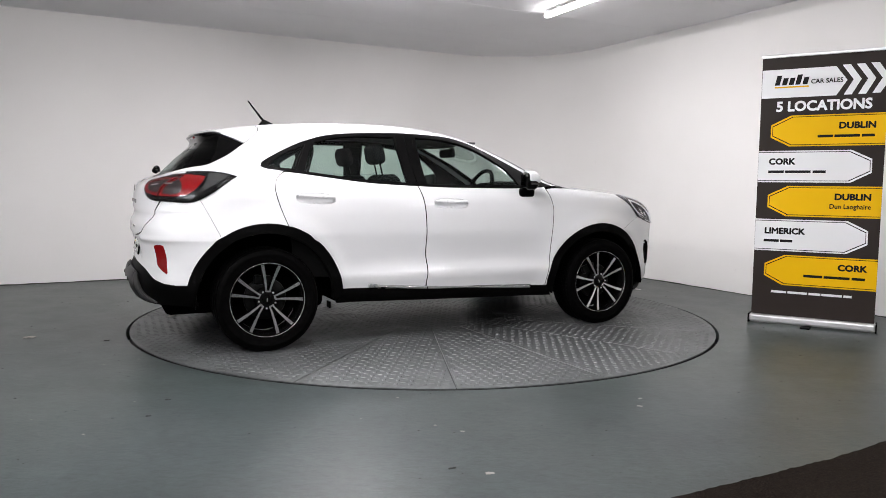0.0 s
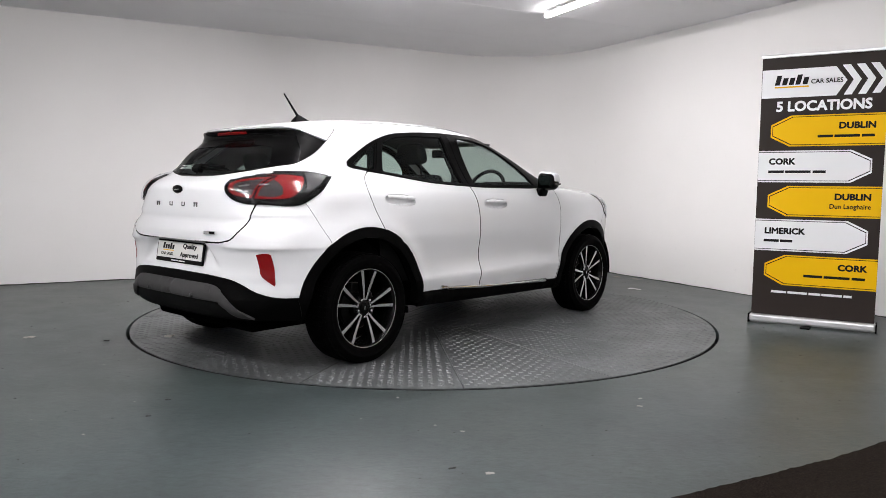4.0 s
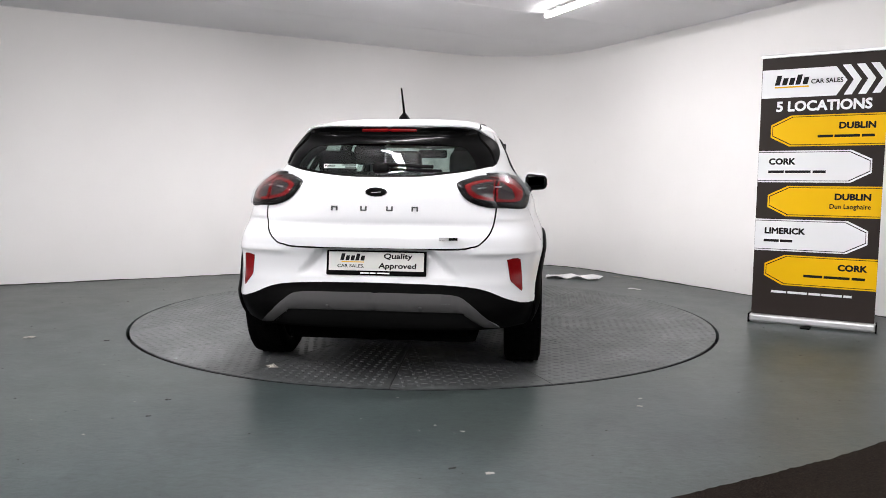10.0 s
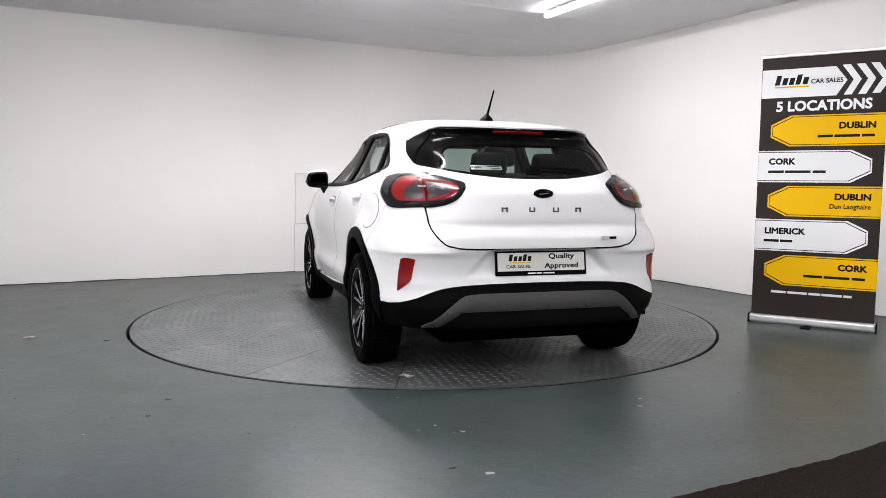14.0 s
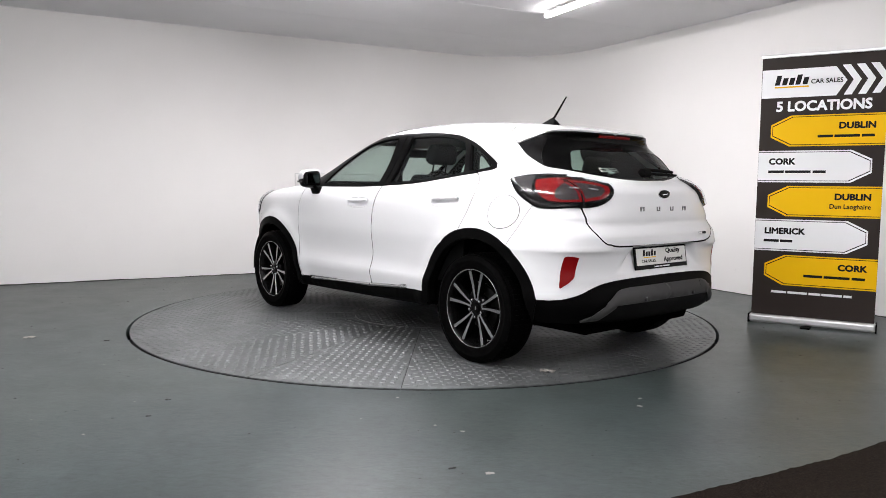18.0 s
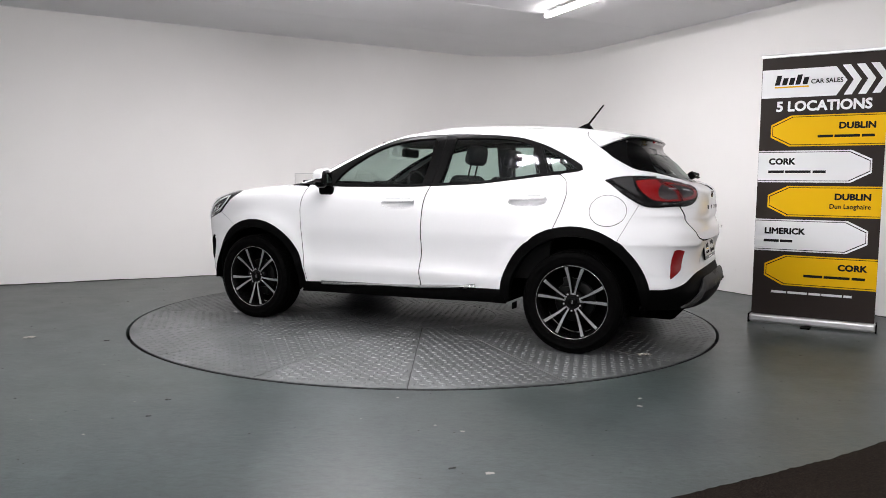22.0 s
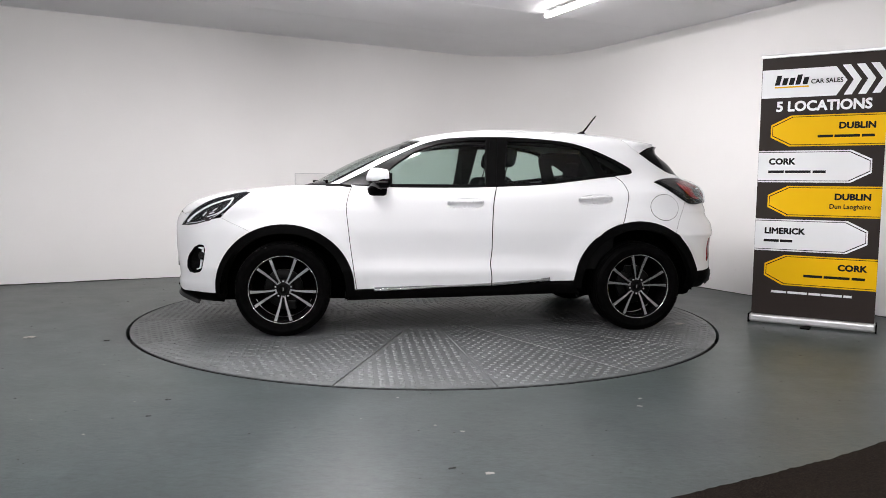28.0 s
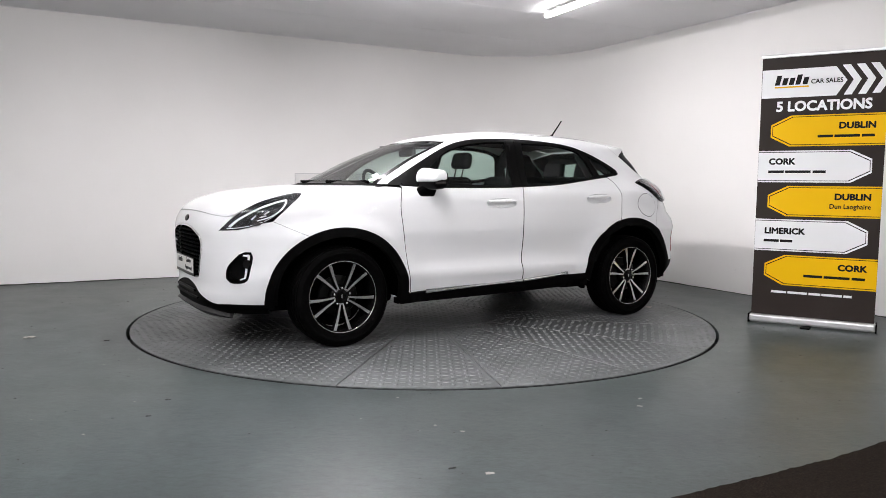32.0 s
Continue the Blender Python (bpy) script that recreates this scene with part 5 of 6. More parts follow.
    o = part("trim_badge", bm, M_CHROME, car, "small chrome and black trim badge")
    o.matrix_basis = Matrix.Translation((-2.046, -0.385, 0.788)) @ pose(0, 0, 0, 85, 0, -84)
    bm = bmesh.new()
    box(bm, 0.024, 0, 0.0028, 0.044, 0.013, 0.002)
    part("badge_inset", bm, M_GLOSSBLACK, o)
    # wiper
    bm = bmesh.new()
    box(bm, -0.02, 0, 0.02, 0.09, 0.05, 0.04, 0.012)
    w = part("rear_wiper", bm, M_BLACK, car, "black rear wiper")
    w.matrix_basis = Matrix.Translation((-1.862, -0.02, 1.140)) @ pose(0, 0, 0, 55, 0, -90)
    bm = bmesh.new()
    box(bm, 0.13, 0.012, 0.03, 0.27, 0.018, 0.014, 0.004, m=Matrix.Rotation(-0.05, 4, "Z"))
    part("wiper_arm", bm, M_BLACK, w)
    bm = bmesh.new()
    box(bm, 0.16, -0.006, 0.016, 0.30, 0.010, 0.018, 0.003, m=Matrix.Rotation(-0.03, 4, "Z"))
    part("wiper_blade", bm, M_BLACK, w)
    # sticker inside the rear window
    p = skin(bearing_end(np.array([0.27]), np.array([1.160]), False), np.array([1.160]))[0]
    bm = bmesh.new()
    box(bm, 0, 0, 0, 0.185, 0.032, 0.001)
    st = part("window_sticker", bm, M_PLATEWHITE, car, "white dealer sticker in the rear window")
    st.matrix_basis = Matrix.Translation((p[0] + 0.022, 0.245, 1.165)) @ pose(0, 0, 0, 48, 0, -86)
    logo_bars(st, -0.06, 0.002, 0.06, 0.014, 0.001, M_INK)
    flat_bar("small_text_bar", st, 0.045, 0.008, 0.08, 0.008, 0.001, M_INK)
    flat_bar("small_text_bar", st, 0.055, -0.008, 0.06, 0.008, 0.001, M_INK)


def flat_bar(name, parent, x, y, w, h, z, mat, label=""):
    bm = bmesh.new()
    box(bm, x, y, z, w, h, 0.0012)
    return part(name, bm, mat, parent, label)


def logo_bars(parent, x, y, w, h, z, mat):
    """A slanted block mark in place of a maker's lettering."""
    bm = bmesh.new()
    n = 5
    for i in range(n):
        cx = x - w / 2 + w * (i + 0.5) / n
        hh = h if i in (0, 3) else h * 0.72
        sh = Matrix(((1, 0.22, 0, 0), (0, 1, 0, 0), (0, 0, 1, 0), (0, 0, 0, 1)))
        box(bm, cx, y - (h - hh) / 2, z, w / n * 0.72, hh, 0.0012, m=sh)
    return part("logo_shape", bm, mat, parent, "plain slanted logo blocks")


def cladding():
    # wheel arch trims
    for nm, a, top0, top1, lo0, lo1 in (("front_arch_trim", FA, -5, 184, -10, 190), ("rear_arch_trim", RA, 2, 168, -2, 178)):
        cx, cz, rx, rz = a
        n, across = 72, ((0.0, 0.002), (0.04, 0.008), (0.12, 0.012), (0.45, 0.015), (0.80, 0.014), (0.93, 0.010), (1.0, 0.002))
        if nm[0] == "r":
            lo1 = 186
        xs, zs, hs = [], [], []
        for i in range(n + 1):
            to, ti = radians(top0 + (top1 - top0) * i / n), radians(lo0 + (lo1 - lo0) * i / n)
            for f, h in across:
                xs.append((cx + rx * math.cos(to)) * (1 - f) + (cx + (rx - 0.062) * math.cos(ti)) * f)
                zs.append((cz + rz * math.sin(to)) * (1 - f) + (cz + (rz - 0.062) * math.sin(ti)) * f)
                hs.append(h)
        xs, zs = np.array(xs), np.array(zs)
        ps = bearing_side(xs, zs)
        nr = skin_normal(ps, zs)
        pos = skin(ps, zs) + nr * np.array(hs)[:, None]
        k = len(across)
        faces = [(i * k + j, (i + 1) * k + j, (i + 1) * k + j + 1, i * k + j + 1) for i in range(n) for j in range(k - 1)]
        for mir in (False, True):
            sheet(nm, pos, nr, faces, 0.05, M_BLACK, car, "black plastic wheel arch trim", mir)
    sill = S((0.80, 0.320), (0.3, 0.334), (-0.188, 0.350), (-0.815, 0.373)) + S((-0.815, 0.373), (-0.83, 0.32), (-0.84, 0.284)) + S((-0.84, 0.284), (0.0, 0.262), (0.85, 0.246)) + S((0.85, 0.246), (0.80, 0.320))
    panel("sill_trim", sill, M_BLACK, car, sides="LR", off=0.004, depth=0.05, step=0.03, label="black plastic sill trim", shape=domed(0.010, 0.02))
    for top, low in (([(0.66, 0.3275), (0.3, 0.343), (0.0, 0.358), (-0.183, 0.367)], [(0.66, 0.3245), (0.2, 0.335), (-0.183, 0.342)]),
                     ([(-0.190, 0.368), (-0.34, 0.379), (-0.50, 0.388), (-0.62, 0.3905)], [(-0.190, 0.343), (-0.45, 0.364), (-0.62, 0.3885)])):
        zt, zb = (pchip([-p[0] for p in c], [p[1] for p in c]) for c in (top, low))
        across = ((0.0, 0.010), (0.08, 0.016), (0.30, 0.020), (0.62, 0.021), (0.90, 0.017), (1.0, 0.010))
        xs, zs, hs = [], [], []
        for x in np.linspace(top[0][0], top[-1][0], 41):
            for f, h in across:
                xs.append(x)
                zs.append(float(zt(-x)) * (1 - f) + float(zb(-x)) * f)
                hs.append(h)
        xs, zs = np.array(xs), np.array(zs)
        ps = bearing_side(xs, zs)
        nr = skin_normal(ps, zs)
        pos = skin(ps, zs) + nr * np.array(hs)[:, None]
        k = len(across)
        faces = [(i * k + j, (i + 1) * k + j, (i + 1) * k + j + 1, i * k + j + 1) for i in range(40) for j in range(k - 1)]
        for mir in (False, True):
            sheet("sill_chrome_strip", pos, bent_normals(pos, faces, nr), faces, 0.016, M_STRIP, car, "chrome strip on the sill", mir)
    # fuel flap as a fine ring, handles
    ring = [(-1.502 + 0.116 * math.cos(t), 0.917 + 0.098 * math.sin(t)) for t in np.linspace(0, 2 * math.pi, 60)[:-1]]
    inn = [(-1.502 + 0.113 * math.cos(t), 0.917 + 0.095 * math.sin(t)) for t in np.linspace(0, 2 * math.pi, 60)[:-1]]
    conv = lambda lp: [(float(bearing_side(x, z)), z) for x, z in lp]
    panel("fuel_flap_gap", conv(ring), M_DARK, car, holes=[conv(inn)], off=0.0012, depth=0.001, step=0.02)
    panel("fuel_flap", conv(inn), M_WHITE, car, off=0.0022, depth=0.002, step=0.03, label="round white fuel flap")
    for k in (0, 1):
        panel("handle_recess", handle_oval(k, 0.134, 0.036), M_WHITE, car, sides="LR", off=-0.001, depth=0, step=0.008, shape=domed(-0.038, 0.034))
        panel("door_handle", handle_oval(k, 0.126, 0.0135, 0.012, 0.6), M_WHITE, car, sides="LR", off=0.010, depth=0.020, step=0.008, label="white door handle", shape=domed(0.012, 0.012))


def inner_shells():
    # dark liners behind the panel gaps
    a0, a1 = arch_angle(RA, -0.81, 0.36), arch_angle(RA, -1.77, 0.42)
    b0, b1 = arch_angle(FA, 1.76, 0.30), arch_angle(FA, 0.79, 0.33)
    side = S((0.80, 0.30), (-0.82, 0.33)) + arch(*RA, a0, a1) + S((-1.77, 0.42), (-1.79, 0.95), (-1.70, 1.10), (-1.30, 1.14)) + S(*span([(x, z - 0.03) for x, z in BELT], -1.15, 0.9)) \
        + S((0.9, 1.03), (1.3, 1.01), (1.6, 0.94)) + S((1.6, 0.94), (1.75, 0.8), (1.78, 0.4)) + arch(*FA, b0, b1)
    panel("side_liner", side, M_DARK, car, sides="LR", off=-0.046, depth=0.004, step=0.06)
    tail = R((0.0, 1.09), (0.5, 1.12), (0.63, 1.05), (0.68, 0.8), (0.70, 0.5), (0.62, 0.30), (0.0, 0.28))
    panel("tail_liner", tail + flip(tail)[1:-1], M_DARK, car, tail=True, sides="C", off=-0.03, depth=0.004, step=0.06)
    nose = F((0.0, 0.84), (0.4, 0.83), (0.6, 0.75), (0.66, 0.5), (0.60, 0.25), (0.0, 0.23))
    panel("nose_liner", nose + flip(nose)[1:-1], M_DARK, car, sides="C", off=-0.05, depth=0.004, step=0.06)
    # floor pan and wheel houses
    bm = bmesh.new()
    box(bm, 0.0, 0, 0.335, 1.62, 1.50, 0.13, 0.03)
    box(bm, 1.28, 0, 0.52, 1.05, 1.06, 0.62, 0.04)
    box(bm, -1.36, 0, 0.46, 1.05, 1.06, 0.50, 0.04)
    box(bm, -0.2, 0, 0.27, 2.6, 0.5, 0.06, 0.02)
    box(bm, -1.75, 0, 0.375, 0.26, 1.15, 0.15, 0.03)
    box(bm, 1.80, 0, 0.33, 0.20, 1.15, 0.2, 0.03)
    part("floor_pan", bm, M_DARK, car, "black floor pan")
    for sx, a in ((1, FA), (-1, RA)):
        for s in (1, -1):
            vs, fs = [], []
            n = 24
            for i in range(n + 1):
                t = radians(-4 + 188 * i / n)
                for y in (0.50, 0.82):
                    vs.append((a[0] + (a[2] - 0.045) * math.cos(t), s * y, a[1] + (a[3] - 0.045) * math.sin(t)))
            for i in range(n):
                fs.append((2 * i, 2 * i + 1, 2 * i + 3, 2 * i + 2))
            mesh_ob("wheel_arch_liner", vs, fs, M_DARK, car, "", True)
    for x in (-0.865, 0.845):
        for s in (1, -1):
            bm = bmesh.new()
            box(bm, x, s * 0.75, 0.262, 0.012, 0.07, 0.045, 0.004)
            part("mud_deflector", bm, M_BLACK, car)


def wheels():
    def build(name):
        tyre = [(0.236, -0.098), (0.246, -0.104), (0.262, -0.107), (0.288, -0.108), (0.308, -0.103), (0.320, -0.094), (0.3265, -0.080), (0.3295, -0.05), (0.330, 0.0),
                (0.3295, 0.05), (0.3265, 0.080), (0.320, 0.094), (0.308, 0.103), (0.298, 0.1065), (0.296, 0.1085), (0.284, 0.109), (0.282, 0.1075), (0.262, 0.107), (0.246, 0.104), (0.240, 0.099), (0.236, 0.092)]
        barrel = [(0.236, -0.09), (0.222, -0.085), (0.212, -0.03), (0.208, 0.02), (0.214, 0.05), (0.222, 0.075), (0.229, 0.090), (0.233, 0.096), (0.236, 0.0965), (0.238, 0.095)]
        w = lathe(name, barrel, M_RIM, car, 72, "ten-spoke alloy wheel with black rim and machined spokes")
        lathe("tyre", tyre, M_TYRE, w, 96, "black road tyre")
        # tread blocks
        bm = bmesh.new()
        for i in range(72):
            a = 2 * math.pi * i / 72
            for y, wd in ((-0.072, 0.03), (-0.03, 0.03), (0.012, 0.03), (0.054, 0.03), (0.088, 0.018)):
                m = Matrix.Rotation(a + (0.015 if y > 0 else 0), 4, "Z")
                vs = box(bm, 0, 0, 0, 0.004, 0.0252, wd)
                bmesh.ops.translate(bm, vec=(0.3300 if abs(y) < 0.06 else (0.3276 if abs(y) < 0.08 else 0.3228), 0, y), verts=vs)
                bmesh.ops.transform(bm, matrix=m, verts=vs)
        tr = part("tyre_tread", bm, M_TYRE, w)
        tagged(tr, kind="stuff")
        lathe("rim_edge", [(0.2325, 0.0945), (0.2345, 0.0978), (0.2365, 0.098), (0.2374, 0.0962)], M_ALU, w, 72, "bright machined rim edge")
        lathe("wheel_dish", [(0.0, 0.060), (0.05, 0.062), (0.066, 0.058), (0.075, 0.045), (0.075, 0.0)], M_RIM, w, 40)
        # spokes in five pairs
        for k in range(5):
            for s in (-1, 1):
                pts = []
                for t in np.linspace(0, 1, 7):
                    r = 0.052 + (0.228 - 0.052) * t
                    lat = (0.011 + (0.0565 - 0.011) * t ** 1.25) * s
                    hz = 0.070 + 0.015 * t
                    wd = 0.0058 + 0.0062 * t
                    pts.append((r * 1.0, lat, hz, wd))
                vs, fs, vs2, fs2 = [], [], [], []
                for r, lat, hz, wd in pts:
                    vs += [(r, lat - wd - 0.004, hz - 0.035), (r, lat - wd - 0.001, hz - 0.002), (r, lat + wd + 0.001, hz - 0.002), (r, lat + wd + 0.004, hz - 0.035)]
                    vs2 += [(r, lat - wd, hz - 0.002), (r, lat - wd + 0.001, hz), (r, lat + wd - 0.001, hz), (r, lat + wd, hz - 0.002)]
                for i in range(6):
                    for c in range(3):
                        q = (4 * i + c, 4 * i + c + 1, 4 * i + c + 5, 4 * i + c + 4)
                        fs.append(q[::-1])
                        fs2.append(q[::-1])
                rot = Matrix.Rotation(2 * math.pi * k / 5, 4, "Z")
                o = mesh_ob("spoke", vs, fs, M_RIM, w)
                o.matrix_basis = rot
                o = mesh_ob("spoke_face", vs2, fs2, M_ALU, w)
                o.matrix_basis = rot
            # link at the hub, dark web between the pair
            rot = Matrix.Rotation(2 * math.pi * k / 5, 4, "Z")
            bm = bmesh.new()
            box(bm, 0.052, 0, 0.064, 0.012, 0.034, 0.006, 0.002)
            o = part("spoke_link", bm, M_ALU, w)
            o.matrix_basis = rot
            o = lathe("wheel_nut", [(0.0, 0.078), (0.007, 0.077), (0.009, 0.073), (0.010, 0.055)], M_CHROME, w, 6, "", False)
            o.matrix_basis = Matrix.Rotation(2 * math.pi * (k + 0.5) / 5, 4, "Z") @ Matrix.Translation((0.056, 0, 0))
        lathe("hub_cap", [(0.0, 0.072), (0.022, 0.071), (0.027, 0.068), (0.029, 0.060)], M_GLOSSBLACK, w, 32)
        flat_bar("hub_mark", w, 0, 0, 0.022, 0.007, 0.0725, M_ALU)
        lathe("brake_disc", [(0.07, 0.012), (0.085, 0.012), (0.13, 0.010), (0.135, 0.006), (0.135, -0.01)], M_STEEL, w, 48, "grey steel brake disc")
        bm = bmesh.new()
        box(bm, 0.118, 0.03, 0.012, 0.06, 0.11, 0.03, 0.008)
        part("brake_caliper", bm, M_STEEL, w)
        lathe("wheel_back", [(0.0, -0.04), (0.21, -0.045)], M_DARK, w, 32)
        return w

    spots = ((1, 1, -90), (-1, 1, 87), (1, -1, 110), (-1, -1, 84))
    w = build("wheel")
    for k, (sx, sy, ang) in enumerate(spots):
        # local z points outwards; local x at ang degrees from the forward (left) or backward (right) direction, up
        if sy > 0:
            fwd, up = Vector((-1, 0, 0)), Vector((0, 0, 1))       # seen from the left, the right-hand way is backwards
        else:
            fwd, up = Vector((1, 0, 0)), Vector((0, 0, 1))
        ax = fwd * math.cos(radians(ang)) + up * math.sin(radians(ang))
        az = Vector((0, sy, 0))
        ay = az.cross(ax)
        m = Matrix.Translation((sx * 1.294, sy * (0.763 if sx > 0 else 0.772), 0.330)) @ Matrix((ax, ay, az)).transposed().to_4x4()
        if k == 0:
            w.matrix_basis = m
        else:
            c = copy_thing(w, m)
            c.parent = car


def mirrors_and_aerial():
    for s in (1, -1):
        # housing: lower black shell, white cap, glass, foot
        bm = bmesh.new()
        vs = box(bm, 0, 0, 0, 0.115, 0.215, 0.120, 0.04, 4)
        for v in bm.verts:
            if v.co.x > 0:
                v.co.x *= 0.9 - 0.35 * abs(v.co.z) / 0.06
            v.co.z *= 1 - 0.25 * max(0, v.co.y / 0.11)
        arm = part("mirror_housing", bm, M_GLOSSBLACK, car, "gloss black door mirror housing", True)
        bm = bmesh.new()
        vs = box(bm, 0.004, 0, 0.022, 0.122, 0.220, 0.092, 0.04, 4)
        for v in bm.verts:
            if v.co.x > 0:
                v.co.x *= 0.92 - 0.35 * abs(v.co.z) / 0.07
            v.co.z = max(v.co.z, -0.010)
            v.co.z *= 1 - 0.22 * max(0, v.co.y / 0.11)
            v.co.x = max(v.co.x, -0.030)
        part("mirror_cap", bm, M_WHITE, arm, "white mirror cap", True)
        bm = bmesh.new()
        box(bm, -0.0572, 0.0, 0.0, 0.002, 0.150, 0.078, 0.0005)
        part("mirror_glass", bm, M_MIRROR, arm)
        bm = bmesh.new()
        box(bm, 0.012, 0.104, -0.014, 0.07, 0.012, 0.012, 0.003)
        part("indicator", bm, M_LAMPGREY, arm, "clear indicator strip")
        bm = bmesh.new()
        vs = box(bm, -0.012, -0.07, -0.094, 0.112, 0.085, 0.112, 0.022, 3)
        for v in bm.verts:
            t = (v.co.z + 0.045) / -0.085
            v.co.y += -0.06 * t
        part("mirror_foot", bm, M_BLACK, arm, "", True)
        arm.matrix_basis = Matrix.Translation((0.646, s * 0.864, 1.100)) @ Matrix.Diagonal((1.16, 0.88 * s, 1.22, 1))
        sweep = Matrix(((1, -0.24, 0, -0.012), (0, 1, 0, 0), (0, 0, 1, 0), (0, 0, 0, 1)))
        for ob in [arm] + list(arm.children):
            ob.data.transform(sweep)
    # shark-fin foot and rod
    z0 = float(top_z(-1.10, 0.0))
    bm = bmesh.new()
    box(bm, 0, 0, 0.024, 0.160, 0.066, 0.052, 0.014, 3)
    for v in bm.verts:
        t = max(0, v.co.z / 0.036)
        v.co.x = v.co.x * (1 - 0.65 * t) - 0.022 * t
        v.co.y *= 1 - 0.7 * t
    a = part("aerial", bm, M_BLACK, car, "black roof aerial", True)
    a.matrix_basis = Matrix.Translation((-1.10, 0, z0 - 0.004))
    bm = bmesh.new()
    bmesh.ops.create_cone(bm, segments=10, radius1=0.0085, radius2=0.005, depth=0.19, cap_ends=True)
    r = part("aerial_rod", bm, M_BLACK, a)
    r.matrix_basis = Matrix.Translation((-0.085, 0, 0.105)) @ pose(0, 0, 0, 0, -38, 0)
    # front wipers at the windscreen's foot
    for y0, ln in ((0.10, 0.52), (-0.42, 0.42)):
        bm = bmesh.new()
        box(bm, 0, ln / 2, 0, 0.016, ln, 0.016, 0.004)
        w = part("front_wiper", bm, M_BLACK, car, "black windscreen wiper")
        w.matrix_basis = Matrix.Translation((1.10, y0, 1.086)) @ pose(0, 0, 0, 0, 0, 12)


def interior():
    def cushion(name, m, sx, sy, sz, bevel=0.05, waist=0.0, label=""):
        bm = bmesh.new()
        box(bm, 0, 0, 0, sx, sy, sz, bevel, 3)
        for v in bm.verts:
            if waist:
                v.co.y *= 1 - waist * max(0, v.co.z / sz + 0.1)
        o = part(name, bm, M_FABRIC, car, label, True)
        o.matrix_basis = m
        return o
    for y in (0.37, -0.37):
        cushion("seat_cushion", pose(0.05, y, 0.58, 0, -6), 0.50, 0.50, 0.16, 0.06)
        cushion("seat_back", pose(-0.27, y, 0.87, 0, -18), 0.14, 0.50, 0.56, 0.06, 0.24, "dark cloth front seat back")
        cushion("headrest", pose(-0.405, y, 1.285, 0, -12), 0.09, 0.26, 0.15, 0.042, 0.16, "dark headrest")
        for dy in (-0.06, 0.06):
            bm = bmesh.new()
            bmesh.ops.create_cone(bm, segments=10, radius1=0.006, radius2=0.006, depth=0.12, cap_ends=True)
            o = part("headrest_post", bm, M_STEEL, car)
            o.matrix_basis = pose(-0.378, y + dy, 1.19, 0, -14)
    cushion("rear_bench", pose(-0.75, 0, 0.60, 0, -6), 0.46, 1.22, 0.16, 0.06, 0, "dark cloth rear bench")
    cushion("rear_backrest", pose(-1.05, 0, 0.87, 0, -20), 0.14, 1.24, 0.58, 0.06, 0.06, "dark cloth rear backrest")
    for y in (0.42, 0.0, -0.42):
        cushion("rear_headrest", pose(-1.175, y, 1.205, 0, -14), 0.08, 0.25, 0.15, 0.038, 0.1)
    # dashboard, steering wheel, parcel shelf, inner mirror
    bm = bmesh.new()
    box(bm, 0.80, 0, 0.94, 0.42, 1.42, 0.24, 0.07, 4)
    box(bm, 0.74, -0.37, 1.075, 0.22, 0.36, 0.05, 0.022, 3)
    part("dashboard", bm, M_TRIM, car, "black moulded dashboard", True)
    prof = [(0.178 + 0.015 * math.cos(t), 0.015 * math.sin(t)) for t in np.linspace(0, 2 * math.pi, 11)]
    sw = lathe("steering_wheel", prof, M_TRIM, car, 36, "black steering wheel")
    sw.matrix_basis = pose(0.46, -0.37, 1.02, 0, -66, 0)
    bm = bmesh.new()
    box(bm, 0, 0, -0.02, 0.12, 0.14, 0.04, 0.015)
    box(bm, 0, 0, -0.01, 0.02, 0.34, 0.02, 0.006)
    part("steering_boss", bm, M_TRIM, sw)
    bm = bmesh.new()
    box(bm, -1.50, 0, 1.005, 0.55, 1.16, 0.03, 0.01)
    part("parcel_shelf", bm, M_TRIM, car, "dark parcel shelf")
    bm = bmesh.new()
    box(bm, 0.36, 0, 1.325, 0.04, 0.24, 0.07, 0.018, 3)
    box(bm, 0.40, 0, 1.36, 0.03, 0.03, 0.06, 0.008)
    part("inner_mirror", bm, M_TRIM, car, "black inner rear-view mirror", True)
    for s in (0.28, -0.33):
        bm = bmesh.new()
        box(bm, 0.30, s, 1.385, 0.14, 0.30, 0.015, 0.005)
        o = part("sun_visor", bm, M_LINING, car)
    # inner door trims and pillar linings
    trim = S((0.80, 0.42), (-1.10, 0.45)) + S((-1.10, 0.45), (-1.15, 1.10)) + S(*span([(x, z - 0.012) for x, z in BELT], -1.10, 0.80)) + S((0.80, 1.04), (0.80, 0.42))
    panel("door_lining", trim, M_TRIM, car, sides="LR", off=-0.085, depth=0.004, step=0.08)
    pil = S((-0.165, 1.05), (-0.195, 1.41)) + S((-0.195, 1.41), (-0.32, 1.41)) + S((-0.32, 1.41), (-0.28, 1.05)) + S((-0.28, 1.05), (-0.165, 1.05))
    panel("pillar_lining", pil, M_TRIM, car, sides="LR", off=-0.045, depth=0.01, step=0.05)
    pil = S((-0.98, 1.13), (-0.93, 1.37), (-1.27, 1.41)) + S((-1.27, 1.41), (-1.52, 1.20), (-1.58, 1.10)) + S((-1.58, 1.10), (-1.30, 1.10), (-0.98, 1.13))
    panel("rear_pillar_lining", pil, M_TRIM, car, holes=[S((-1.09, 1.17), (-1.05, 1.28), (-1.20, 1.19))], sides="LR", off=-0.05, depth=0.01, step=0.05)
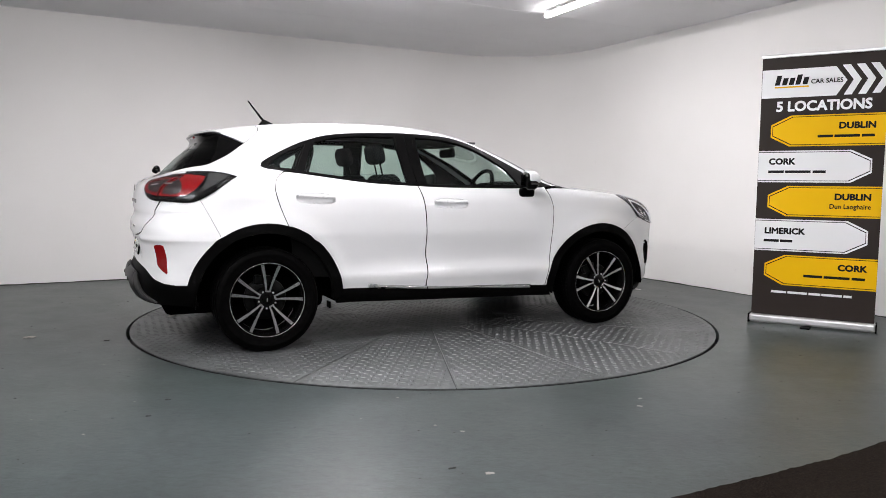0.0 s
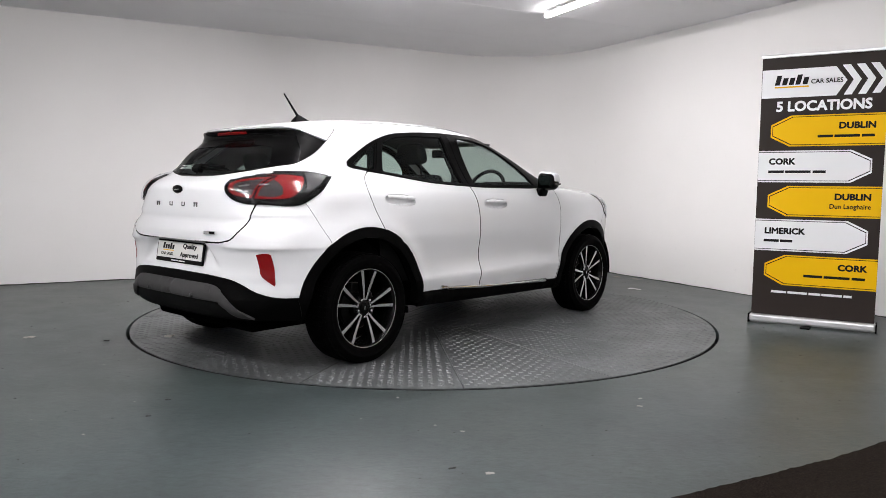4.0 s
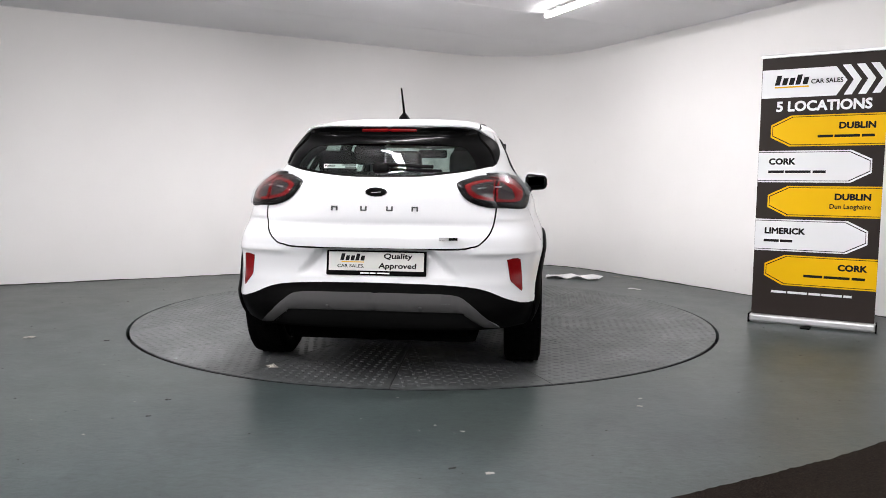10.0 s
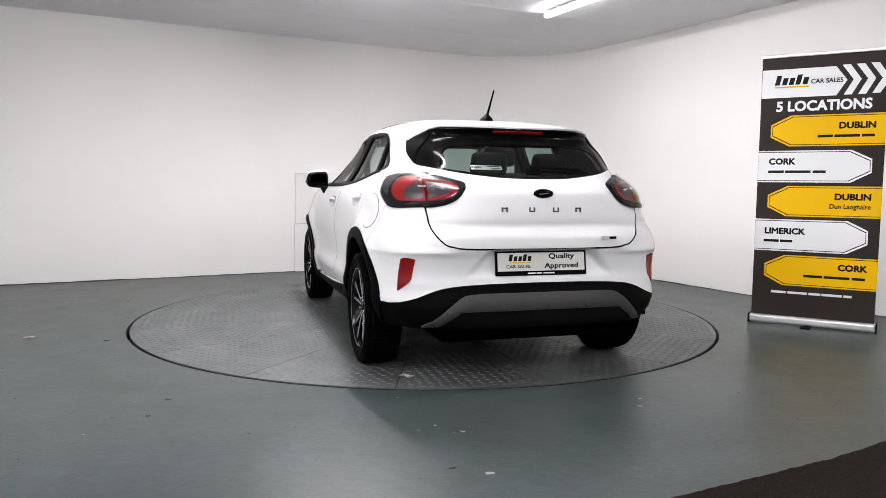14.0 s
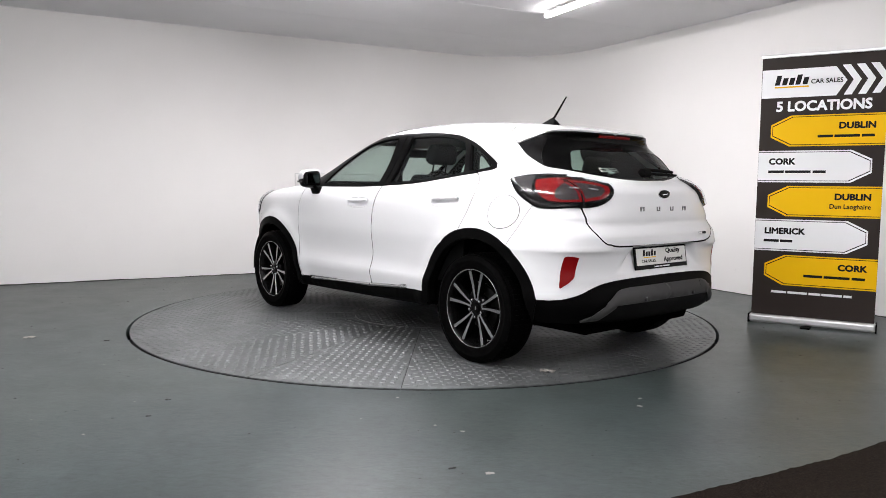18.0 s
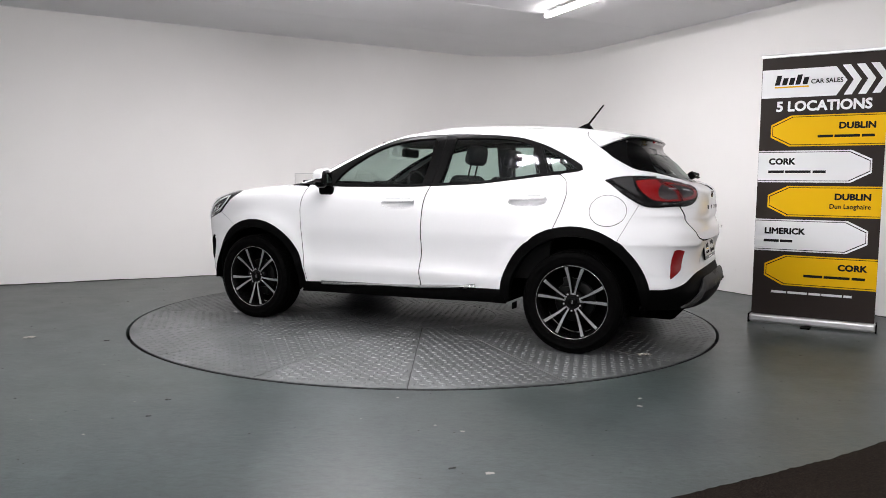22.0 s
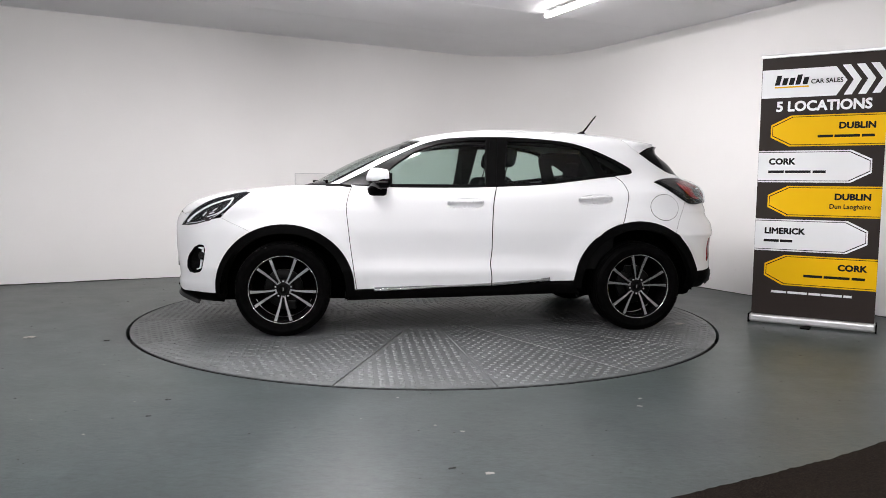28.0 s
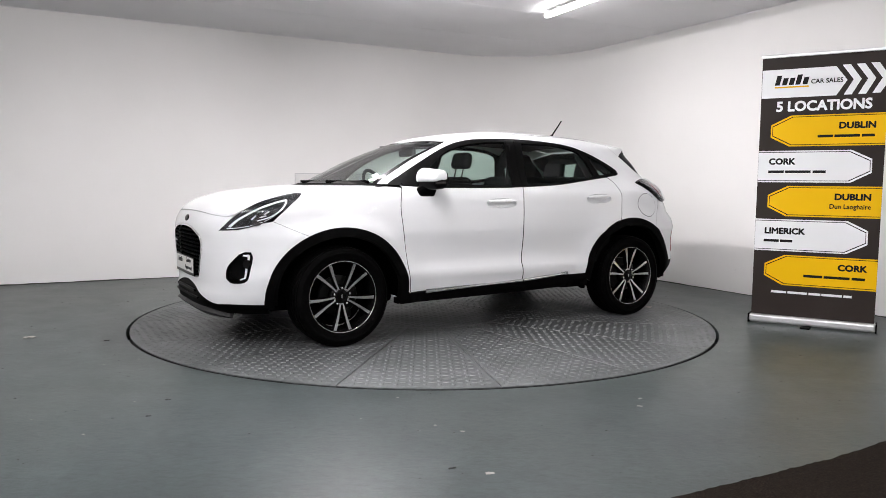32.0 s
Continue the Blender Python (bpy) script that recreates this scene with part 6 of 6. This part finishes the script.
    for s in (1, -1):
        bm = bmesh.new()
        box(bm, -0.205, s * 0.60, 1.02, 0.004, 0.045, 0.72, m=None)
        o = part("seat_belt", bm, M_TRIM, car)


body_panels()
front_end()
rear_end()
cladding()
inner_shells()
wheels()
mirrors_and_aerial()
interior()

# ---------------------------------------------------------------- the turntable
turning = []


def turntable():
    table = tagged(new("turntable"), "round steel turntable of wedge-shaped chequer plates", "turntable")
    table.location.z = 0.0
    bm = bmesh.new()
    bmesh.ops.create_cone(bm, segments=128, radius1=2.258, radius2=2.258, depth=0.06, cap_ends=True)
    b = part("base_disc", bm, M_RING, table)
    b.location.z = -0.034
    # one wedge, shared by sixteen plates
    n, r0, r1 = 16, 0.585, 2.264
    half = math.pi / n
    vs, fs = [], []
    seg = 8
    for z in (0.003, -0.003):
        for rr in (r0, r1):
            for i in range(seg + 1):
                t = -half + 2 * half * i / seg
                g = 0.0028 / rr
                t = max(-half + g, min(half - g, t))
                vs.append((rr * math.cos(t), rr * math.sin(t), z))
    m = seg + 1
    for i in range(seg):
        fs.append((i, m + i, m + i + 1, i + 1))
        fs.append((m + i, 3 * m + i, 3 * m + i + 1, m + i + 1))
        fs.append((i + 1, 2 * m + i + 1, 2 * m + i, i))
    fs += [(0, 2 * m, 3 * m, m), (m - 1, 2 * m - 1, 4 * m - 1, 3 * m - 1)]
    plate_me = bpy.data.meshes.new("floor_plate")
    plate_me.from_pydata(vs, [], fs)
    plate_me.materials.append(M_PLATE)

    def treads(test, tilt):
        p = 0.055
        vs, fs = [], []
        ca, sa = math.cos(tilt), math.sin(tilt)
        k = 60
        for i in range(-k, k):
            for j in range(-k, k):
                gx, gy = i * p, j * p
                x, y = gx * ca - gy * sa, gx * sa + gy * ca
                if not test(x, y):
                    continue
                a = tilt + (math.pi / 4 if (i + j) % 2 else -math.pi / 4)
                dx, dy = math.cos(a), math.sin(a)
                l, w, h = 0.0225, 0.0115, 0.0022
                q = len(vs)
                rim = ((-l, 0), (-l * 0.5, -w), (l * 0.5, -w), (l, 0), (l * 0.5, w), (-l * 0.5, w))
                for k2, z in ((1.0, 0.0028), (0.62, 0.003 + h)):
                    vs += [(x + k2 * (u * dx - v * dy), y + k2 * (u * dy + v * dx), z) for u, v in rim]
                fs += [(q + e, q + (e + 1) % 6, q + 6 + (e + 1) % 6, q + 6 + e) for e in range(6)]
                fs.append(tuple(range(q + 6, q + 12)))
        me = bpy.data.meshes.new("tread")
        me.from_pydata(vs, [], fs)
        me.materials.append(M_TREAD)
        return me

    def in_wedge(x, y):
        rr, t = math.hypot(x, y), math.atan2(y, x)
        return r0 + 0.02 < rr < r1 - 0.02 and abs(t) < half - 0.02 / max(rr, 0.1)

    both = [treads(in_wedge, 0.12), treads(in_wedge, 0.80)]
    for i in range(n):
        o = new("floor_plate", plate_me)
        o.parent = table
        o.matrix_basis = Matrix.Rotation(radians(81.6 + 22.5 * i), 4, "Z")
        t = tagged(new("tread", both[i % 2]), kind="stuff")
        t.parent = o
    lathe("centre_plate", [(0.0, 0.003), (0.50, 0.003), (0.5805, 0.003), (0.5805, -0.003)], M_PLATE, table, 64, "", False)
    t = tagged(new("tread", treads(lambda x, y: math.hypot(x, y) < 0.56, 0.3)), kind="stuff")
    t.parent = table
    turning.append(table)


def scrap(name, x, y, w, d, mat, rot, label, cat, z=0.0, seed=1, group="", lift=0.02):
    """A crumpled flat scrap."""
    rnd = random.Random(seed)
    nx, ny = 6, 4
    vs, fs = [], []
    for i in range(nx):
        for j in range(ny):
            hgt = rnd.uniform(0.002, lift) if (i + j) % 2 else rnd.uniform(0.001, lift * 0.4)
            vs.append(((i / (nx - 1) - 0.5) * w * (1 + rnd.uniform(-0.1, 0.1)), (j / (ny - 1) - 0.5) * d * (1 + rnd.uniform(-0.25, 0.25)), hgt))
    for i in range(nx - 1):
        for j in range(ny - 1):
            fs.append((i * ny + j, (i + 1) * ny + j, (i + 1) * ny + j + 1, i * ny + j + 1))
    k = len(vs)
    vs += [(a, b, max(0.0, c - 0.0015)) for a, b, c in vs]
    fs += [tuple(q + k for q in f[::-1]) for f in list(fs)]
    o = mesh_ob(name, vs, fs, mat)
    o.matrix_basis = pose(x, y, z, 0, 0, rot)
    return tagged(o, label, cat, group)


turntable()
scrap("paper_sheet", 1.74, 2.50, 0.62, 0.26, M_PAPER, -22, "creased white paper sheet lying by the wall", "paper", seed=3, lift=0.045)
scrap("paper_scrap", 2.20, 1.60, 0.14, 0.06, M_PAPER, -40, "small torn white paper scrap on the floor", "paper scrap", seed=4, group="paper scraps", lift=0.012)
scrap("paper_scrap", 2.46, 2.42, 0.16, 0.05, M_BITS, -60, "small pale flake at the foot of the wall", "paint flake", seed=6, group="paint flakes", lift=0.012)
scrap("paper_scrap", 2.28, 2.62, 0.10, 0.04, M_BITS, -60, "small pale flake at the foot of the wall", "paint flake", seed=7, group="paint flakes", lift=0.012)
scrap("leaf_scrap", -2.71, -1.02, 0.07, 0.05, M_BITS, 10, "small pale dry leaf on the floor", "leaf", seed=8, lift=0.012)
scrap("leaf_scrap", 0.24, -3.40, 0.035, 0.02, M_BITS, 10, "tiny pale scrap on the floor", "scrap", seed=9, group="floor scraps", lift=0.004)
scrap("leaf_scrap", 1.09, -2.42, 0.026, 0.010, M_BITS, 30, "tiny pale scrap on the floor", "scrap", seed=10, group="floor scraps", lift=0.004)
scrap("leaf_scrap", 1.05, -2.55, 0.026, 0.016, M_BITS, -30, "tiny pale scrap on the floor", "scrap", seed=11, group="floor scraps", lift=0.004)
scrap("leaf_scrap", 0.16, -2.93, 0.020, 0.010, M_BITS, -30, "tiny pale scrap on the floor", "scrap", seed=12, group="floor scraps", lift=0.004)
scrap("leaf_scrap", -2.15, -1.10, 0.035, 0.018, M_GRIT, 15, "tiny dark crumb on the floor", "scrap", seed=13, group="floor scraps", lift=0.006)
scrap("leaf_scrap", -1.27, -2.73, 0.022, 0.012, M_GRIT, 15, "tiny dark crumb on the floor", "scrap", seed=14, group="floor scraps", lift=0.005)
scrap("leaf_scrap", -1.27, -2.47, 0.026, 0.010, M_GRIT, 15, "tiny dark crumb on the floor", "scrap", seed=15, group="floor scraps", lift=0.005)
scrap("leaf_scrap", 0.10, -3.35, 0.030, 0.012, M_GRIT, 25, "tiny dark crumb on the floor", "scrap", seed=16, group="floor scraps", lift=0.005)
stick = scrap("leaf_scrap", 0, 0, 0.085, 0.05, M_BITS, 0, "small pale dry leaf on the turntable", "leaf", z=0.006, seed=17, lift=0.01)
for v in stick.data.vertices:
    v.co = Matrix.Rotation(0.6, 3, "Z") @ v.co + Vector((-1.92, 0.645, 0))
turning.append(stick)


def grit():
    """Crumbs and specks strewn over the floor, and on the turning plates."""
    rnd = random.Random(21)
    for name, mat, cnt, on, label in (("floor_grit", M_GRIT, 300, False, "dark crumbs strewn on the floor"), ("floor_specks", M_BITS, 70, False, "pale specks strewn on the floor"), ("plate_specks", M_GRIT, 90, True, "dark crumbs on the turntable plates")):
        vs, fs = [], []
        k = 0
        while k < cnt:
            x, y = rnd.uniform(-4.2, 3.2), rnd.uniform(-5.0, 3.0)
            rr = math.hypot(x, y)
            if on != (rr < 2.2) or (not on and rr < 2.32):
                continue
            if (Vector((x, y, 0)) - CORNER).dot(ACROSS) < 0.1 or (Vector((x, y, 0)) - CORNER).dot(ALONG) > -0.1:
                continue
            k += 1
            s = rnd.uniform(0.002, 0.0065) * (0.7 if y < -3 else 1)
            a = rnd.uniform(0, 3.14)
            q = len(vs)
            z = 0.003 if on else 0.0
            for t in range(5):
                b = a + t * 2 * math.pi / 5
                vs.append((x + s * math.cos(b) * 1.5, y + s * math.sin(b) * rnd.uniform(0.5, 0.9), z))
            vs.append((x, y, z + s * 0.5))
            fs += [(q + t, q + (t + 1) % 5, q + 5) for t in range(5)]
        o = tagged(mesh_ob(name, vs, fs, mat), label, "grit", kind="stuff")
        if on:
            turning.append(o)


grit()


# ---------------------------------------------------------------- the roll-up banner
def banner():
    ban = tagged(new("roll_up_banner"), "dark roll-up banner with yellow and white signs in an aluminium base", "banner")
    u = Vector((0.8421, -0.5393, 0))
    ban.matrix_basis = Matrix.Translation((2.588 + 0.0324, -0.284 + 0.0505, 0)) @ Matrix((u, Vector((0, 0, 1)), u.cross(Vector((0, 0, 1))))).transposed().to_4x4()
    # local: x along, y up, z towards the viewer
    vs, fs = [], []
    nx, ny = 24, 40
    for j in range(ny + 1):
        for i in range(nx + 1):
            x, y = 0.006 + 0.858 * i / nx, 0.07 + 2.015 * j / ny
            z = 0.004 * math.sin(3.1 * y + 2.0 * x) + 0.0025 * math.sin(9 * x + 4 * y) * (y / 2.1) ** 3
            vs.append((x, y, z))
    for j in range(ny):
        for i in range(nx):
            a = j * (nx + 1) + i
            fs.append((a, a + 1, a + nx + 2, a + nx + 1))
    sheet_ob = mesh_ob("print_sheet", vs, fs, M_PRINT_DARK, ban, "dark brown printed sheet", True)

    def bend(x, y):
        return 0.004 * math.sin(3.1 * y + 2.0 * x) + 0.0025 * math.sin(9 * x + 4 * y) * (y / 2.1) ** 3

    def flat(name, pts, mat, lift, label=""):
        v, f = fill(pts, [], 0.06)
        ob = mesh_ob(name, [(x, y, bend(x, y) + lift) for x, y in v], f, mat, ban, label)
        return ob

    def words(name, txt, x, y, size, mat, align, bold, squeeze=1.0):
        ob = mesh_text(name, txt, size, mat, ban, Matrix.Translation((x, y, 0.0048)), "printed words", bold, squeeze, align, 0.0002)
        for v in ob.data.vertices:
            v.co.z += bend(x + v.co.x, y + v.co.y)
        return ob

    def bars(x0, x1, y, h, mat, gaps):
        """Unreadable or private small print as bars, a bar for each word."""
        tot = sum(gaps)
        x = x0
        for g in gaps:
            w = (x1 - x0) * g / tot
            flat("text_bar", dense([(x, y - h / 2), (x + w * 0.93, y - h / 2), (x + w * 0.93, y + h / 2), (x, y + h / 2)]), mat, 0.0045)
            x += w

    def dense(pts):
        out = []
        for a, b in zip(pts, pts[1:] + pts[:1]):
            n = max(1, int(math.hypot(b[0] - a[0], b[1] - a[1]) / 0.05))
            out += [(a[0] + (b[0] - a[0]) * k / n, a[1] + (b[1] - a[1]) * k / n) for k in range(n)]
        return out

    def grown(pts, d):
        return [tuple(p) for p in inset(np.array(pts), -d)]

    # white band with its arrows
    flat("white_band", dense([(0.008, 1.772), (0.528, 1.772), (0.598, 1.882), (0.520, 1.988), (0.010, 1.988)]), M_PRINT_WHITE, 0.002, "white band with an arrow point")
    for x in (0.572, 0.665, 0.757):
        if x < 0.7:
            flat("chevron", dense([(x - 0.012, 1.995), (x + 0.042, 1.995), (x + 0.118, 1.884), (x + 0.058, 1.774), (x + 0.006, 1.774), (x + 0.066, 1.884)]), M_PRINT_WHITE, 0.002, "white chevron")
        else:
            flat("chevron", dense([(x - 0.012, 1.997), (x + 0.042, 1.997), (0.8635, 1.898), (0.8635, 1.858), (x + 0.058, 1.777), (x + 0.006, 1.777), (x + 0.066, 1.884)]), M_PRINT_WHITE, 0.002, "white chevron")
    logo = logo_bars(ban, 0.222, 1.905, 0.24, 0.075, 0.0042, M_INK)
    for v in logo.data.vertices:
        v.co.z += bend(v.co.x, v.co.y)
    flat("yellow_underline", dense([(0.101, 1.846), (0.339, 1.846), (0.339, 1.857), (0.101, 1.857)]), M_PRINT_YELLOW, 0.004)
    words("printed_word", "CAR SALES", 0.462, 1.884, 0.047, M_INK, "CENTER", 0.0010, 0.96)
    words("printed_word", "5 LOCATIONS", 0.443, 1.700, 0.104, M_PRINT_WHITE, "CENTER", 0.004, 0.98)

    def sign(y0, y1, yellow):
        m = M_PRINT_YELLOW if yellow else M_PRINT_WHITE
        h = y1 - y0
        if yellow:
            shape = [(0.222, y0), (0.8635, y0), (0.8635, y1), (0.228, y1), (0.088, y1 - h * 0.30), (0.088, y0 + h * 0.30)]
        else:
            shape = [(0.0075, y0), (0.652, y0), (0.790, y0 + h * 0.30), (0.788, y1 - h * 0.28), (0.652, y1), (0.0075, y1)]
        flat("sign_edge", dense(shape), m, 0.0016, "yellow sign outline" if yellow else "white sign outline")
        # the black keyline, then the field inside it
        c = [(x + (0.010 if yellow and x < 0.5 else (-0.010 if not yellow and x > 0.5 else 0)), (y - 0.010 if y > (y0 + y1) / 2 else y + 0.010)) for x, y in shape]
        flat("sign_keyline", dense(c), M_INK, 0.0024)
        c = [(x + (0.005 if yellow and x < 0.5 else (-0.005 if not yellow and x > 0.5 else 0)), (y - 0.005 if y > (y0 + y1) / 2 else y + 0.005)) for x, y in c]
        flat("sign_field", dense(c), m, 0.0032, "yellow sign field" if yellow else "white sign field")

    sign(1.397, 1.634, True)
    sign(1.120, 1.365, False)
    sign(0.856, 1.092, True)
    sign(0.583, 0.832, False)
    sign(0.314, 0.553, True)
    words("printed_word", "DUBLIN", 0.802, 1.546, 0.064, M_INK, "RIGHT", 0.0034, 1.08)
    bars(0.418, 0.802, 1.471, 0.020, M_INK, (5, 8, 4))
    words("printed_word", "CORK", 0.084, 1.279, 0.064, M_INK, "LEFT", 0.0034, 1.04)
    bars(0.082, 0.493, 1.202, 0.020, M_INK, (5, 8, 4))
    words("printed_word", "DUBLIN", 0.798, 1.010, 0.064, M_INK, "RIGHT", 0.0034, 1.08)
    words("printed_word", "Dun Laoghaire", 0.798, 0.938, 0.050, M_INK, "RIGHT", 0.001, 0.93)
    words("printed_word", "LIMERICK", 0.076, 0.738, 0.064, M_INK, "LEFT", 0.0034, 1.06)
    bars(0.073, 0.287, 0.663, 0.020, M_INK, (5, 4))
    words("printed_word", "CORK", 0.795, 0.473, 0.064, M_INK, "RIGHT", 0.0034, 1.08)
    bars(0.370, 0.794, 0.397, 0.020, M_INK, (6, 8, 4))
    bars(0.145, 0.711, 0.260, 0.018, M_PRINT_WHITE, (4, 5, 3, 5, 2))
    # top rail, base cassette, end caps, feet, pole
    bm = bmesh.new()
    box(bm, 0.435, 2.092, 0, 0.872, 0.026, 0.020, 0.006)
    part("top_rail", bm, M_ALUFRAME, ban, "satin aluminium top rail")
    bm = bmesh.new()
    box(bm, 0.435, 0.042, -0.005, 0.880, 0.060, 0.105, 0.016, 3)
    part("base_cassette", bm, M_ALUFRAME, ban, "satin aluminium base cassette")
    for x in (-0.008, 0.878):
        bm = bmesh.new()
        box(bm, x, 0.040, -0.005, 0.010, 0.072, 0.115, 0.004)
        part("end_cap", bm, M_BLACK, ban, "black end cap")
    bm = bmesh.new()
    box(bm, 0.41, 0.006, 0.03, 0.070, 0.012, 0.20, 0.004)
    part("swivel_foot", bm, M_BLACK, ban, "black swivel foot")
    bm = bmesh.new()
    bmesh.ops.create_cone(bm, segments=12, radius1=0.010, radius2=0.010, depth=2.02, cap_ends=True)
    o = part("support_pole", bm, M_ALUFRAME, ban)
    o.matrix_basis = pose(0.435, 1.08, -0.035, 90)


banner()


# ---------------------------------------------------------------- what moves
def motions():
    walk(car, [(t, car_pose(t)) for t in range(0, 33)])
    for ob in turning:
        walk(ob, [(t, pose(0, 0, ob.location.z, 0, 0, theta(t))) for t in range(0, 33)])


motions()
